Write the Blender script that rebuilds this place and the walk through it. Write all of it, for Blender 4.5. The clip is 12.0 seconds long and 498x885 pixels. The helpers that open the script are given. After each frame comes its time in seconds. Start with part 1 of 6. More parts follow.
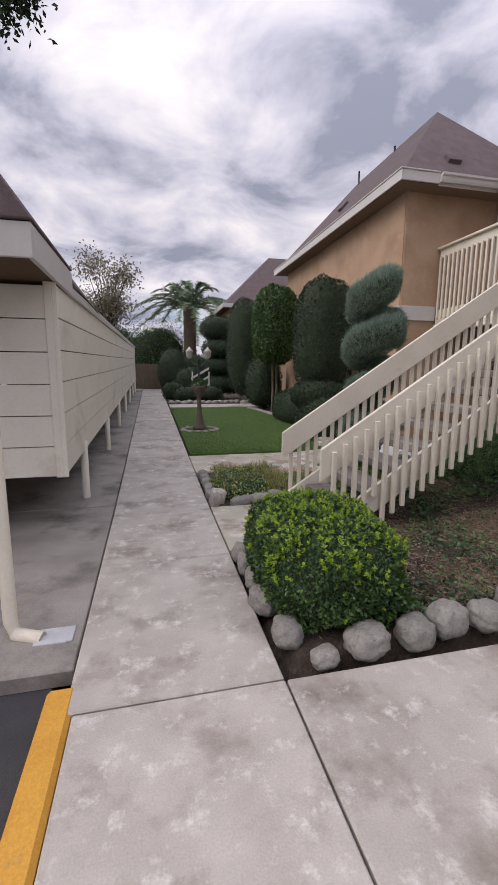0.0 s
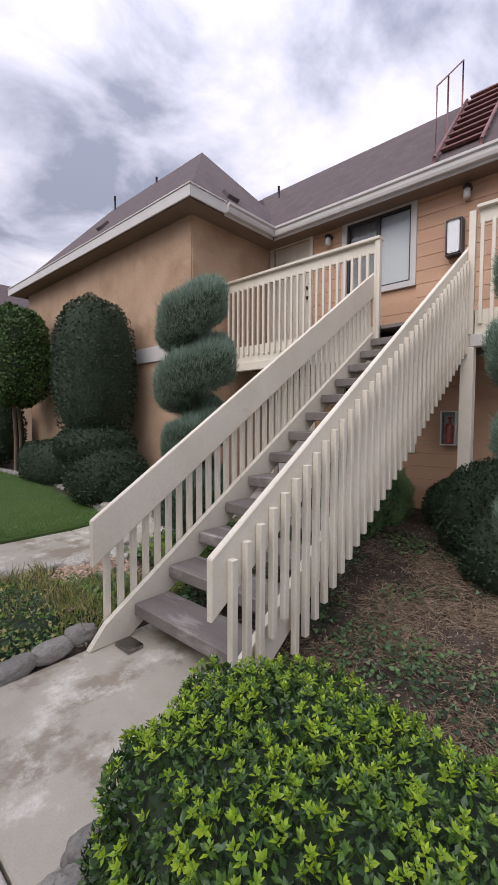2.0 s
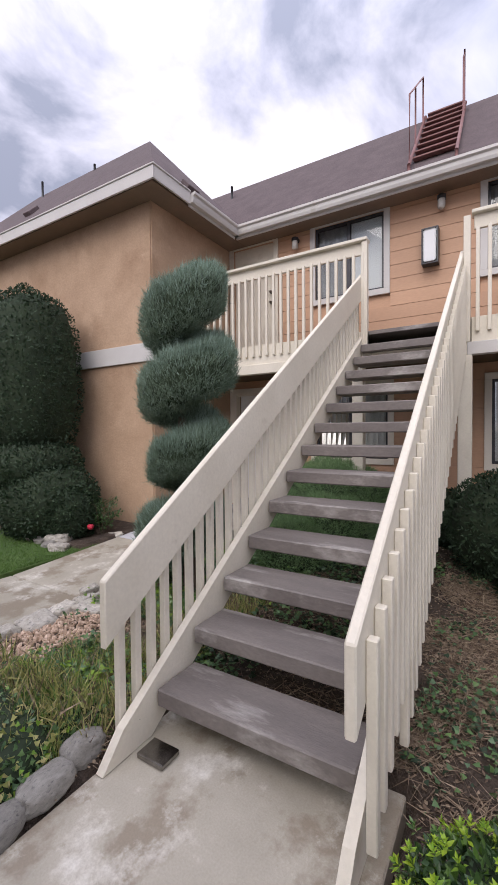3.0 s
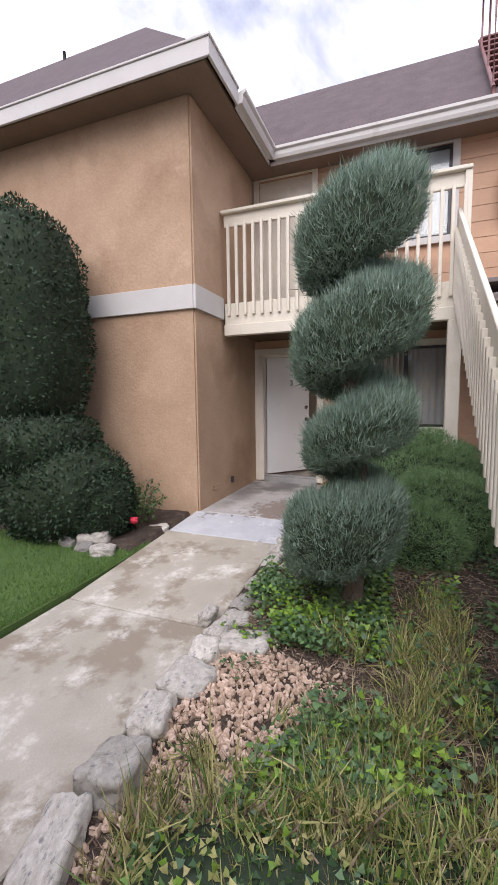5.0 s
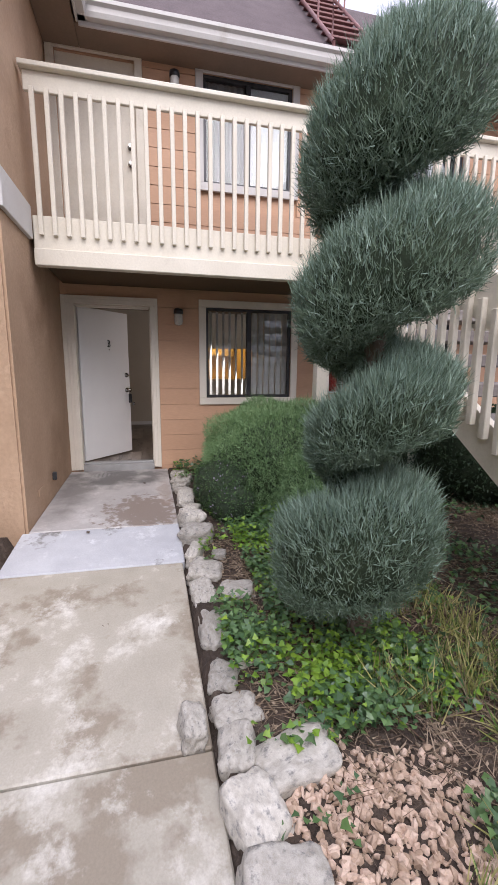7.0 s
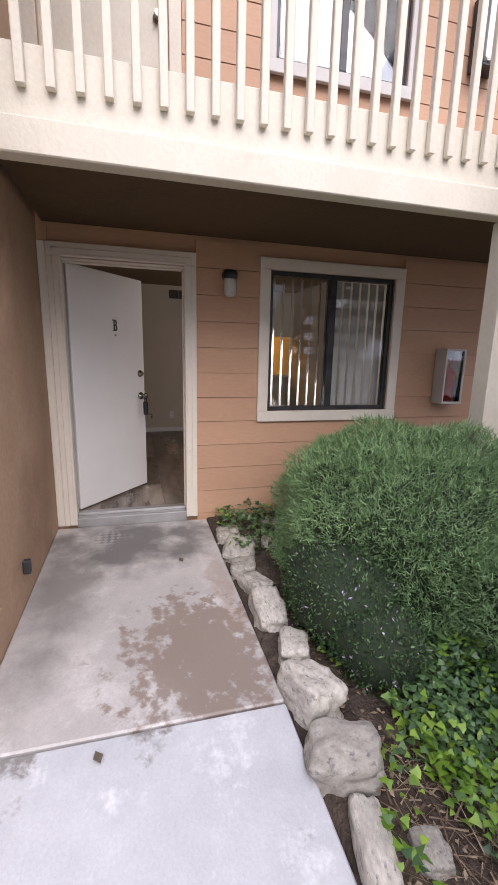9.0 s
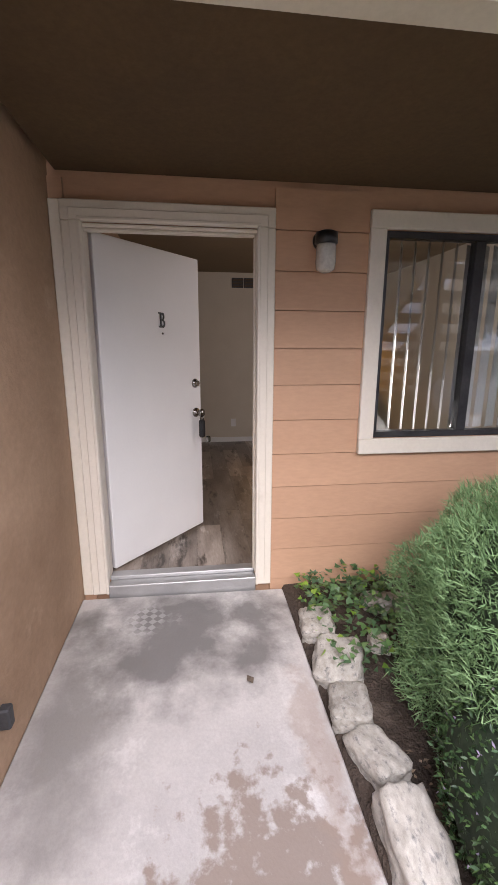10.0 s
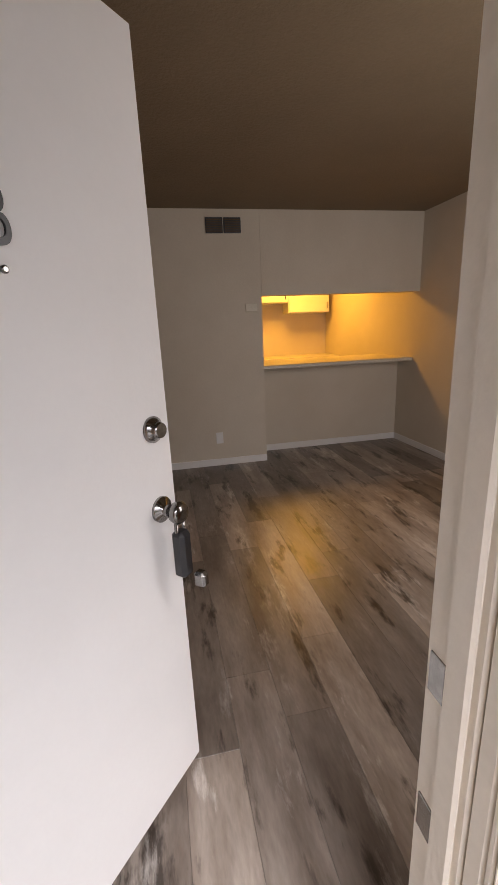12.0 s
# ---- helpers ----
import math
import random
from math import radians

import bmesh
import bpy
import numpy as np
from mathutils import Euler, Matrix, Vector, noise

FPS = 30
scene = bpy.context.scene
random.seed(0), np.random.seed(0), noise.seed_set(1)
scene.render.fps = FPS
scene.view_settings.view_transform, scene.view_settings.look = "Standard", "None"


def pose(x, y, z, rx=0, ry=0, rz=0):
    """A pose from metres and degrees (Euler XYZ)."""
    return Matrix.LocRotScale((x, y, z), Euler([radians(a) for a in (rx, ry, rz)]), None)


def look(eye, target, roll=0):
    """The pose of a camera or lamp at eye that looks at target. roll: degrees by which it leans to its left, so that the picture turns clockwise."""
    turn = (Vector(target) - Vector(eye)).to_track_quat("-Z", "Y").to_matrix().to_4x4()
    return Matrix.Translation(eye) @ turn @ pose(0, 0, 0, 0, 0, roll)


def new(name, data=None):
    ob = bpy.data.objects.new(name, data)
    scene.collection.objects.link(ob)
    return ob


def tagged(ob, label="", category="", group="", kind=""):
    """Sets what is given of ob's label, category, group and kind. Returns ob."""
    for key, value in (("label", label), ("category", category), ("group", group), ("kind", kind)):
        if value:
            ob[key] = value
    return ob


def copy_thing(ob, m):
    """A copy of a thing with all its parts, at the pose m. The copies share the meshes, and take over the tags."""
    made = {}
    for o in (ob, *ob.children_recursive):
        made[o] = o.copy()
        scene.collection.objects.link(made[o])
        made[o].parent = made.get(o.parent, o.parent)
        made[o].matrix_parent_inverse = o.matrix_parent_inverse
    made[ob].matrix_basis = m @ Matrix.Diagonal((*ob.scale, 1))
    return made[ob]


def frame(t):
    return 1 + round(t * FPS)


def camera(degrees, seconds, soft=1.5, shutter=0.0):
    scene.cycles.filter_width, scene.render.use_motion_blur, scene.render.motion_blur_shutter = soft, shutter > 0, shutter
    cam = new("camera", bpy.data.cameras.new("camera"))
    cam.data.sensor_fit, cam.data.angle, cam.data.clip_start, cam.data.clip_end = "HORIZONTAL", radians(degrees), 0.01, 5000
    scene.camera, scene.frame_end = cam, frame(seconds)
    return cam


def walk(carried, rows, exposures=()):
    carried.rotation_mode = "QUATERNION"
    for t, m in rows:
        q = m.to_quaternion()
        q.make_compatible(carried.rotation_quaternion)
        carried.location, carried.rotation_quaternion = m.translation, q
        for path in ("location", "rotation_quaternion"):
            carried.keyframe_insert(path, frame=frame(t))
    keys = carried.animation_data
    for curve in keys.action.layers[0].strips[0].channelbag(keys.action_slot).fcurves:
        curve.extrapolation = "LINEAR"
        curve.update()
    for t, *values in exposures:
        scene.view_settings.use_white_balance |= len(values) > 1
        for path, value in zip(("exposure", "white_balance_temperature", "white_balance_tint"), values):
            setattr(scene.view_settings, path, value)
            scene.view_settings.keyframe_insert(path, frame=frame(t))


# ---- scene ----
cam = camera(61.9, 12.0)
ROWS = [
    (0.0, -0.054, -0.031, 1.567, 80.32, -0.36, -13.23),
    (0.5, 0.028, 0.510, 1.558, 81.33, -0.32, -22.80),
    (1.0, 0.077, 1.030, 1.552, 82.83, -0.37, -31.63),
    (1.5, 0.122, 1.520, 1.556, 84.52, -0.57, -40.05),
    (2.0, 0.154, 2.037, 1.522, 86.86, -0.19, -47.80),
    (2.5, 0.191, 2.556, 1.518, 88.64, 0.34, -54.33),
    (4.5, 0.245, 4.590, 1.551, 85.14, 0.56, -66.01),
    (5.0, 0.282, 5.083, 1.519, 84.11, 0.74, -69.23),
    (5.5, 0.329, 5.543, 1.517, 83.06, 0.74, -76.18),
    (6.0, 0.509, 5.977, 1.487, 82.23, 0.48, -85.46),
    (6.5, 0.824, 6.250, 1.485, 81.32, 0.10, -96.86),
    (8.5, 2.750, 6.751, 1.549, 78.42, -1.53, -108.92),
    (9.0, 3.301, 6.772, 1.563, 78.16, -1.19, -105.16),
    (9.5, 3.835, 6.763, 1.586, 77.86, -0.78, -101.04),
    (10.0, 4.382, 6.713, 1.616, 77.29, -0.18, -97.14),
    (10.5, 4.910, 6.740, 1.626, 76.36, 0.42, -95.03),
    (11.0, 5.407, 6.745, 1.625, 76.16, 1.33, -93.96),
    (11.5, 5.918, 6.741, 1.598, 74.97, 2.00, -95.86),
    (12.0, 6.390, 6.686, 1.601, 74.70, 2.46, -101.83),
]
EXPOSURES = [(0.0, 0.32, 6850, 15.5), (1.5, 0.37, 6650, 14.5), (2.5, 0.55, 6600, 15), (4.5, 0.80, 6650, 16.5), (5.0, 0.93, 6550, 15.5), (6.5, 1.03, 6450, 16), (8.5, 1.08, 6400, 18), (9.5, 1.42, 6650, 18), (10.5, 1.95, 6300, 17), (11.0, 2.2, 6300, 16), (11.5, 2.28, 6300, 14.5), (12.0, 2.14, 6450, 14)]
walk(cam, [(t, pose(x, y, z, rx, ry, rz)) for t, x, y, z, rx, ry, rz in ROWS], EXPOSURES)

# ---- world and light ----
SUN_EL, SUN_AZ = 44.0, 266.0   # behind cloud, to the west


def sky_world():
    w = bpy.data.worlds.new("sky")
    scene.world = w
    w.use_nodes = True
    nt = w.node_tree
    nt.nodes.clear()
    N, L = nt.nodes.new, nt.links.new
    out, bg = N("ShaderNodeOutputWorld"), N("ShaderNodeBackground")
    sky = N("ShaderNodeTexSky")
    sky.sky_type, sky.sun_disc = "NISHITA", False
    sky.sun_elevation, sky.sun_rotation = radians(SUN_EL), radians(SUN_AZ)
    blue = N("ShaderNodeVectorMath")
    blue.operation = "SCALE"
    blue.inputs["Scale"].default_value = 0.14
    L(sky.outputs[0], blue.inputs[0])
    co, sep = N("ShaderNodeTexCoord"), N("ShaderNodeSeparateXYZ")
    L(co.outputs["Generated"], sep.inputs[0])
    add = N("ShaderNodeMath")
    add.operation = "ADD"
    add.inputs[1].default_value = 0.22
    mx = N("ShaderNodeMath")
    mx.operation = "MAXIMUM"
    mx.inputs[1].default_value = 0.0
    L(sep.outputs[2], mx.inputs[0])
    L(mx.outputs[0], add.inputs[0])
    comb = N("ShaderNodeCombineXYZ")
    for i in (0, 1):
        dv = N("ShaderNodeMath")
        dv.operation = "DIVIDE"
        L(sep.outputs[i], dv.inputs[0])
        L(add.outputs[0], dv.inputs[1])
        L(dv.outputs[0], comb.inputs[i])

    def cloud(scale, detail, rough, offset):
        mp = N("ShaderNodeMapping")
        mp.inputs["Location"].default_value = offset
        L(comb.outputs[0], mp.inputs[0])
        n = N("ShaderNodeTexNoise")
        n.inputs["Scale"].default_value, n.inputs["Detail"].default_value, n.inputs["Roughness"].default_value = scale, detail, rough
        n.inputs["Distortion"].default_value = 0.35
        L(mp.outputs[0], n.inputs["Vector"])
        return n

    shade = cloud(2.3, 9, 0.56, (3.1, 1.7, 0))
    ramp = N("ShaderNodeValToRGB")
    e = ramp.color_ramp.elements
    e[0].position, e[0].color = 0.37, (0.255, 0.285, 0.375, 1)
    e[1].position, e[1].color = 0.68, (0.80, 0.80, 0.84, 1)
    mid = ramp.color_ramp.elements.new(0.49)
    mid.color = (0.49, 0.51, 0.62, 1)
    L(shade.outputs[0], ramp.inputs[0])
    cover = cloud(0.8, 5, 0.5, (7.7, 4.2, 0))
    cr = N("ShaderNodeValToRGB")
    cr.color_ramp.elements[0].position, cr.color_ramp.elements[1].position = 0.20, 0.40
    L(cover.outputs[0], cr.inputs[0])
    mix = N("ShaderNodeMix")
    mix.data_type = "RGBA"
    L(cr.outputs[0], mix.inputs["Factor"])
    L(blue.outputs[0], mix.inputs["A"])
    L(ramp.outputs[0], mix.inputs["B"])
    L(mix.outputs["Result"], bg.inputs["Color"])
    # an overcast sky brightens towards the zenith
    rise, gain = N("ShaderNodeMath"), N("ShaderNodeMath")
    rise.operation, gain.operation = "POWER", "MULTIPLY_ADD"
    L(mx.outputs[0], rise.inputs[0])
    rise.inputs[1].default_value = 3.0
    L(rise.outputs[0], gain.inputs[0])
    gain.inputs[1].default_value, gain.inputs[2].default_value = 1.1, 0.92
    L(gain.outputs[0], bg.inputs["Strength"])
    L(bg.outputs[0], out.inputs[0])


sky_world()
sun = new("sun", bpy.data.lights.new("sun", "SUN"))
sun.data.energy, sun.data.angle, sun.data.color = 1.45, radians(50), (1.0, 0.965, 0.93)
az, el = radians(SUN_AZ), radians(SUN_EL)
sun.matrix_world = look((math.sin(az) * math.cos(el) * 40, math.cos(az) * math.cos(el) * 40, math.sin(el) * 40), (0, 0, 0))
tagged(sun, kind="structure")
kitchen_lamp = new("kitchen_lamp", bpy.data.lights.new("kitchen_lamp", "AREA"))
kitchen_lamp.data.energy, kitchen_lamp.data.size, kitchen_lamp.data.color = 11.0, 0.6, (1.0, 0.47, 0.05)
kitchen_lamp.matrix_world = look((12.0, 4.9, 2.55), (12.0, 4.9, 0))


window_light = new("window_light", bpy.data.lights.new("window_light", "AREA"))   # daylight through the front window
window_light.data.energy, window_light.data.shape, window_light.data.size, window_light.data.size_y = 5.8, "RECTANGLE", 1.1, 1.1
window_light.data.color = (1.0, 0.95, 0.90)
window_light.matrix_world = look((6.92, 5.11, 1.67), (9.5, 5.6, 1.2))


# ---- materials ----
def material(name, base, base2, scale=6.0, rough=0.7, fine=60.0, bump=0.15, metal=0.0, stain=None, stain_scale=0.8, stain_at=(0.5, 0.7),
             island=None, stretch=(1, 1, 1), translucent=0.0, per_object=0.0, bump_dist=0.01, coord="Object", grain=0.8, scuff=None, scuff_at=(0.56, 0.66), scuff_scale=6.0):
    m = bpy.data.materials.new(name)
    m.use_nodes = True
    nt = m.node_tree
    N, L = nt.nodes.new, nt.links.new
    p = nt.nodes["Principled BSDF"]
    geo = N("ShaderNodeNewGeometry")
    mp = N("ShaderNodeMapping")
    mp.inputs["Scale"].default_value = stretch
    if coord == "World":
        L(geo.outputs["Position"], mp.inputs[0])
    else:
        L(N("ShaderNodeTexCoord").outputs[coord], mp.inputs[0])

    def noise_tex(s, detail=5, r=0.6):
        n = N("ShaderNodeTexNoise")
        n.inputs["Scale"].default_value, n.inputs["Detail"].default_value, n.inputs["Roughness"].default_value = s, detail, r
        L(mp.outputs[0], n.inputs["Vector"])
        return n.outputs[0]

    def mixed(fac, a, b):
        x = N("ShaderNodeMix")
        x.data_type = "RGBA"
        for key, v in (("A", a), ("B", b)):
            if isinstance(v, tuple):
                x.inputs[key].default_value = (*v, 1)
            else:
                L(v, x.inputs[key])
        if isinstance(fac, float):
            x.inputs["Factor"].default_value = fac
        else:
            L(fac, x.inputs["Factor"])
        return x.outputs["Result"]

    def ramp(v, lo, hi):
        r = N("ShaderNodeMapRange")
        r.inputs["From Min"].default_value, r.inputs["From Max"].default_value = lo, hi
        L(v, r.inputs["Value"])
        return r.outputs[0]

    big, small = noise_tex(scale), noise_tex(fine, 3)
    col = mixed(ramp(big, 0.32, 0.68), base, base2)
    if island:
        col = mixed(ramp(geo.outputs["Random Per Island"], 0.25, 1.0), col, island)
    if stain:
        col = mixed(ramp(noise_tex(stain_scale, 6, 0.65), *stain_at), col, stain)
    if scuff:
        col = mixed(ramp(noise_tex(scuff_scale, 8, 0.72), *scuff_at), col, scuff)
    g = mixed(ramp(small, 0.2, 0.8), (0.72, 0.72, 0.72), (1.12, 1.12, 1.12))
    mul = N("ShaderNodeMix")
    mul.data_type, mul.blend_type = "RGBA", "MULTIPLY"
    mul.inputs["Factor"].default_value = grain
    L(col, mul.inputs["A"])
    L(g, mul.inputs["B"])
    col = mul.outputs["Result"]
    if per_object:
        oi = N("ShaderNodeObjectInfo")
        hs = N("ShaderNodeHueSaturation")
        L(col, hs.inputs["Color"])
        r = N("ShaderNodeMapRange")
        r.inputs["To Min"].default_value, r.inputs["To Max"].default_value = 1 - per_object, 1 + per_object
        L(oi.outputs["Random"], r.inputs["Value"])
        L(r.outputs[0], hs.inputs["Value"])
        col = hs.outputs[0]
    L(col, p.inputs["Base Color"])
    rr = N("ShaderNodeMapRange")
    rr.inputs["To Min"].default_value, rr.inputs["To Max"].default_value = max(rough - 0.12, 0.02), min(rough + 0.1, 1)
    L(big, rr.inputs["Value"])
    L(rr.outputs[0], p.inputs["Roughness"])
    p.inputs["Metallic"].default_value = metal
    if bump:
        b = N("ShaderNodeBump")
        b.inputs["Strength"].default_value, b.inputs["Distance"].default_value = bump, bump_dist
        L(small, b.inputs["Height"])
        L(b.outputs[0], p.inputs["Normal"])
    if translucent:
        tl, ms = N("ShaderNodeBsdfTranslucent"), N("ShaderNodeMixShader")
        L(col, tl.inputs[0])
        ms.inputs[0].default_value = translucent
        L(p.outputs[0], ms.inputs[1])
        L(tl.outputs[0], ms.inputs[2])
        L(ms.outputs[0], nt.nodes["Material Output"].inputs[0])
    return m


def glass_material():
    m = bpy.data.materials.new("window_glass")
    m.use_nodes = True
    nt = m.node_tree
    nt.nodes.clear()
    N, L = nt.nodes.new, nt.links.new
    out, ms, tr, gl, fr = (N(k) for k in ("ShaderNodeOutputMaterial", "ShaderNodeMixShader", "ShaderNodeBsdfTransparent", "ShaderNodeBsdfGlossy", "ShaderNodeFresnel"))
    fr.inputs[0].default_value = 1.5
    tr.inputs[0].default_value = (0.93, 0.95, 0.95, 1)
    gl.inputs["Roughness"].default_value = 0.01
    L(fr.outputs[0], ms.inputs[0])
    L(tr.outputs[0], ms.inputs[1])
    L(gl.outputs[0], ms.inputs[2])
    L(ms.outputs[0], out.inputs[0])
    return m



def stoop_material():
    """Grey door slab: trodden dirt before the threshold with a mat's lattice print, and a damp brown patch by the stones."""
    m = material("stoop_concrete", (0.40, 0.38, 0.365), (0.52, 0.495, 0.475), 2.2, 0.55, 90, 0.14, scuff=(0.64, 0.62, 0.60), scuff_at=(0.54, 0.70), scuff_scale=2.4, coord="World", grain=0.45)
    nt = m.node_tree
    N, L = nt.nodes.new, nt.links.new
    p = nt.nodes["Principled BSDF"]
    pos = N("ShaderNodeNewGeometry").outputs["Position"]

    def math_node(op, a, b=0.0):
        n = N("ShaderNodeMath")
        n.operation = op
        for k, v in enumerate((a, b)):
            if isinstance(v, float):
                n.inputs[k].default_value = v
            else:
                L(v, n.inputs[k])
        return n.outputs[0]

    def spot(at, size, scale, edge, amount):
        """A stain about a place, its outline broken by noise."""
        mp = N("ShaderNodeMapping")
        mp.vector_type = "POINT"
        mp.inputs["Location"].default_value = (-at[0] / size[0], -at[1] / size[1], 0)
        mp.inputs["Scale"].default_value = (1 / size[0], 1 / size[1], 0)
        L(pos, mp.inputs[0])
        ln = N("ShaderNodeVectorMath")
        ln.operation = "LENGTH"
        L(mp.outputs[0], ln.inputs[0])
        nz = N("ShaderNodeTexNoise")
        nz.inputs["Scale"].default_value, nz.inputs["Detail"].default_value, nz.inputs["Roughness"].default_value = scale, 6, 0.62
        L(pos, nz.inputs["Vector"])
        v = math_node("ADD", ln.outputs["Value"], math_node("MULTIPLY", math_node("SUBTRACT", nz.outputs[0], 0.5), 3.6))
        r = N("ShaderNodeMapRange")
        r.inputs["From Min"].default_value, r.inputs["From Max"].default_value = 1.0 + edge, 1.0 - edge
        r.inputs["To Max"].default_value = amount
        L(v, r.inputs["Value"])
        return r.outputs[0]

    def over(fac, col):
        x = N("ShaderNodeMix")
        x.data_type = "RGBA"
        L(p.inputs["Base Color"].links[0].from_socket, x.inputs["A"])
        x.inputs["B"].default_value = (*col, 1)
        L(fac, x.inputs["Factor"])
        L(x.outputs["Result"], p.inputs["Base Color"])

    over(spot((6.32, 6.83), (0.34, 0.46), 3.0, 0.45, 0.85), (0.12, 0.115, 0.112))
    over(spot((5.75, 7.25), (0.7, 0.16), 3.0, 0.5, 0.65), (0.16, 0.15, 0.14))
    over(spot((5.02, 6.50), (0.42, 0.32), 11.0, 0.18, 0.8), (0.215, 0.160, 0.125))
    over(spot((5.55, 6.30), (0.40, 0.06), 7.0, 0.3, 0.45), (0.30, 0.22, 0.17))
    ck = N("ShaderNodeTexChecker")
    rot = N("ShaderNodeMapping")
    rot.inputs["Rotation"].default_value = (0, 0, radians(45))
    L(pos, rot.inputs[0])
    L(rot.outputs[0], ck.inputs["Vector"])
    ck.inputs["Scale"].default_value = 30.0
    over(math_node("MULTIPLY", ck.outputs["Fac"], spot((6.40, 7.02), (0.10, 0.13), 9.0, 0.4, 0.32)), (0.62, 0.61, 0.60))
    return m


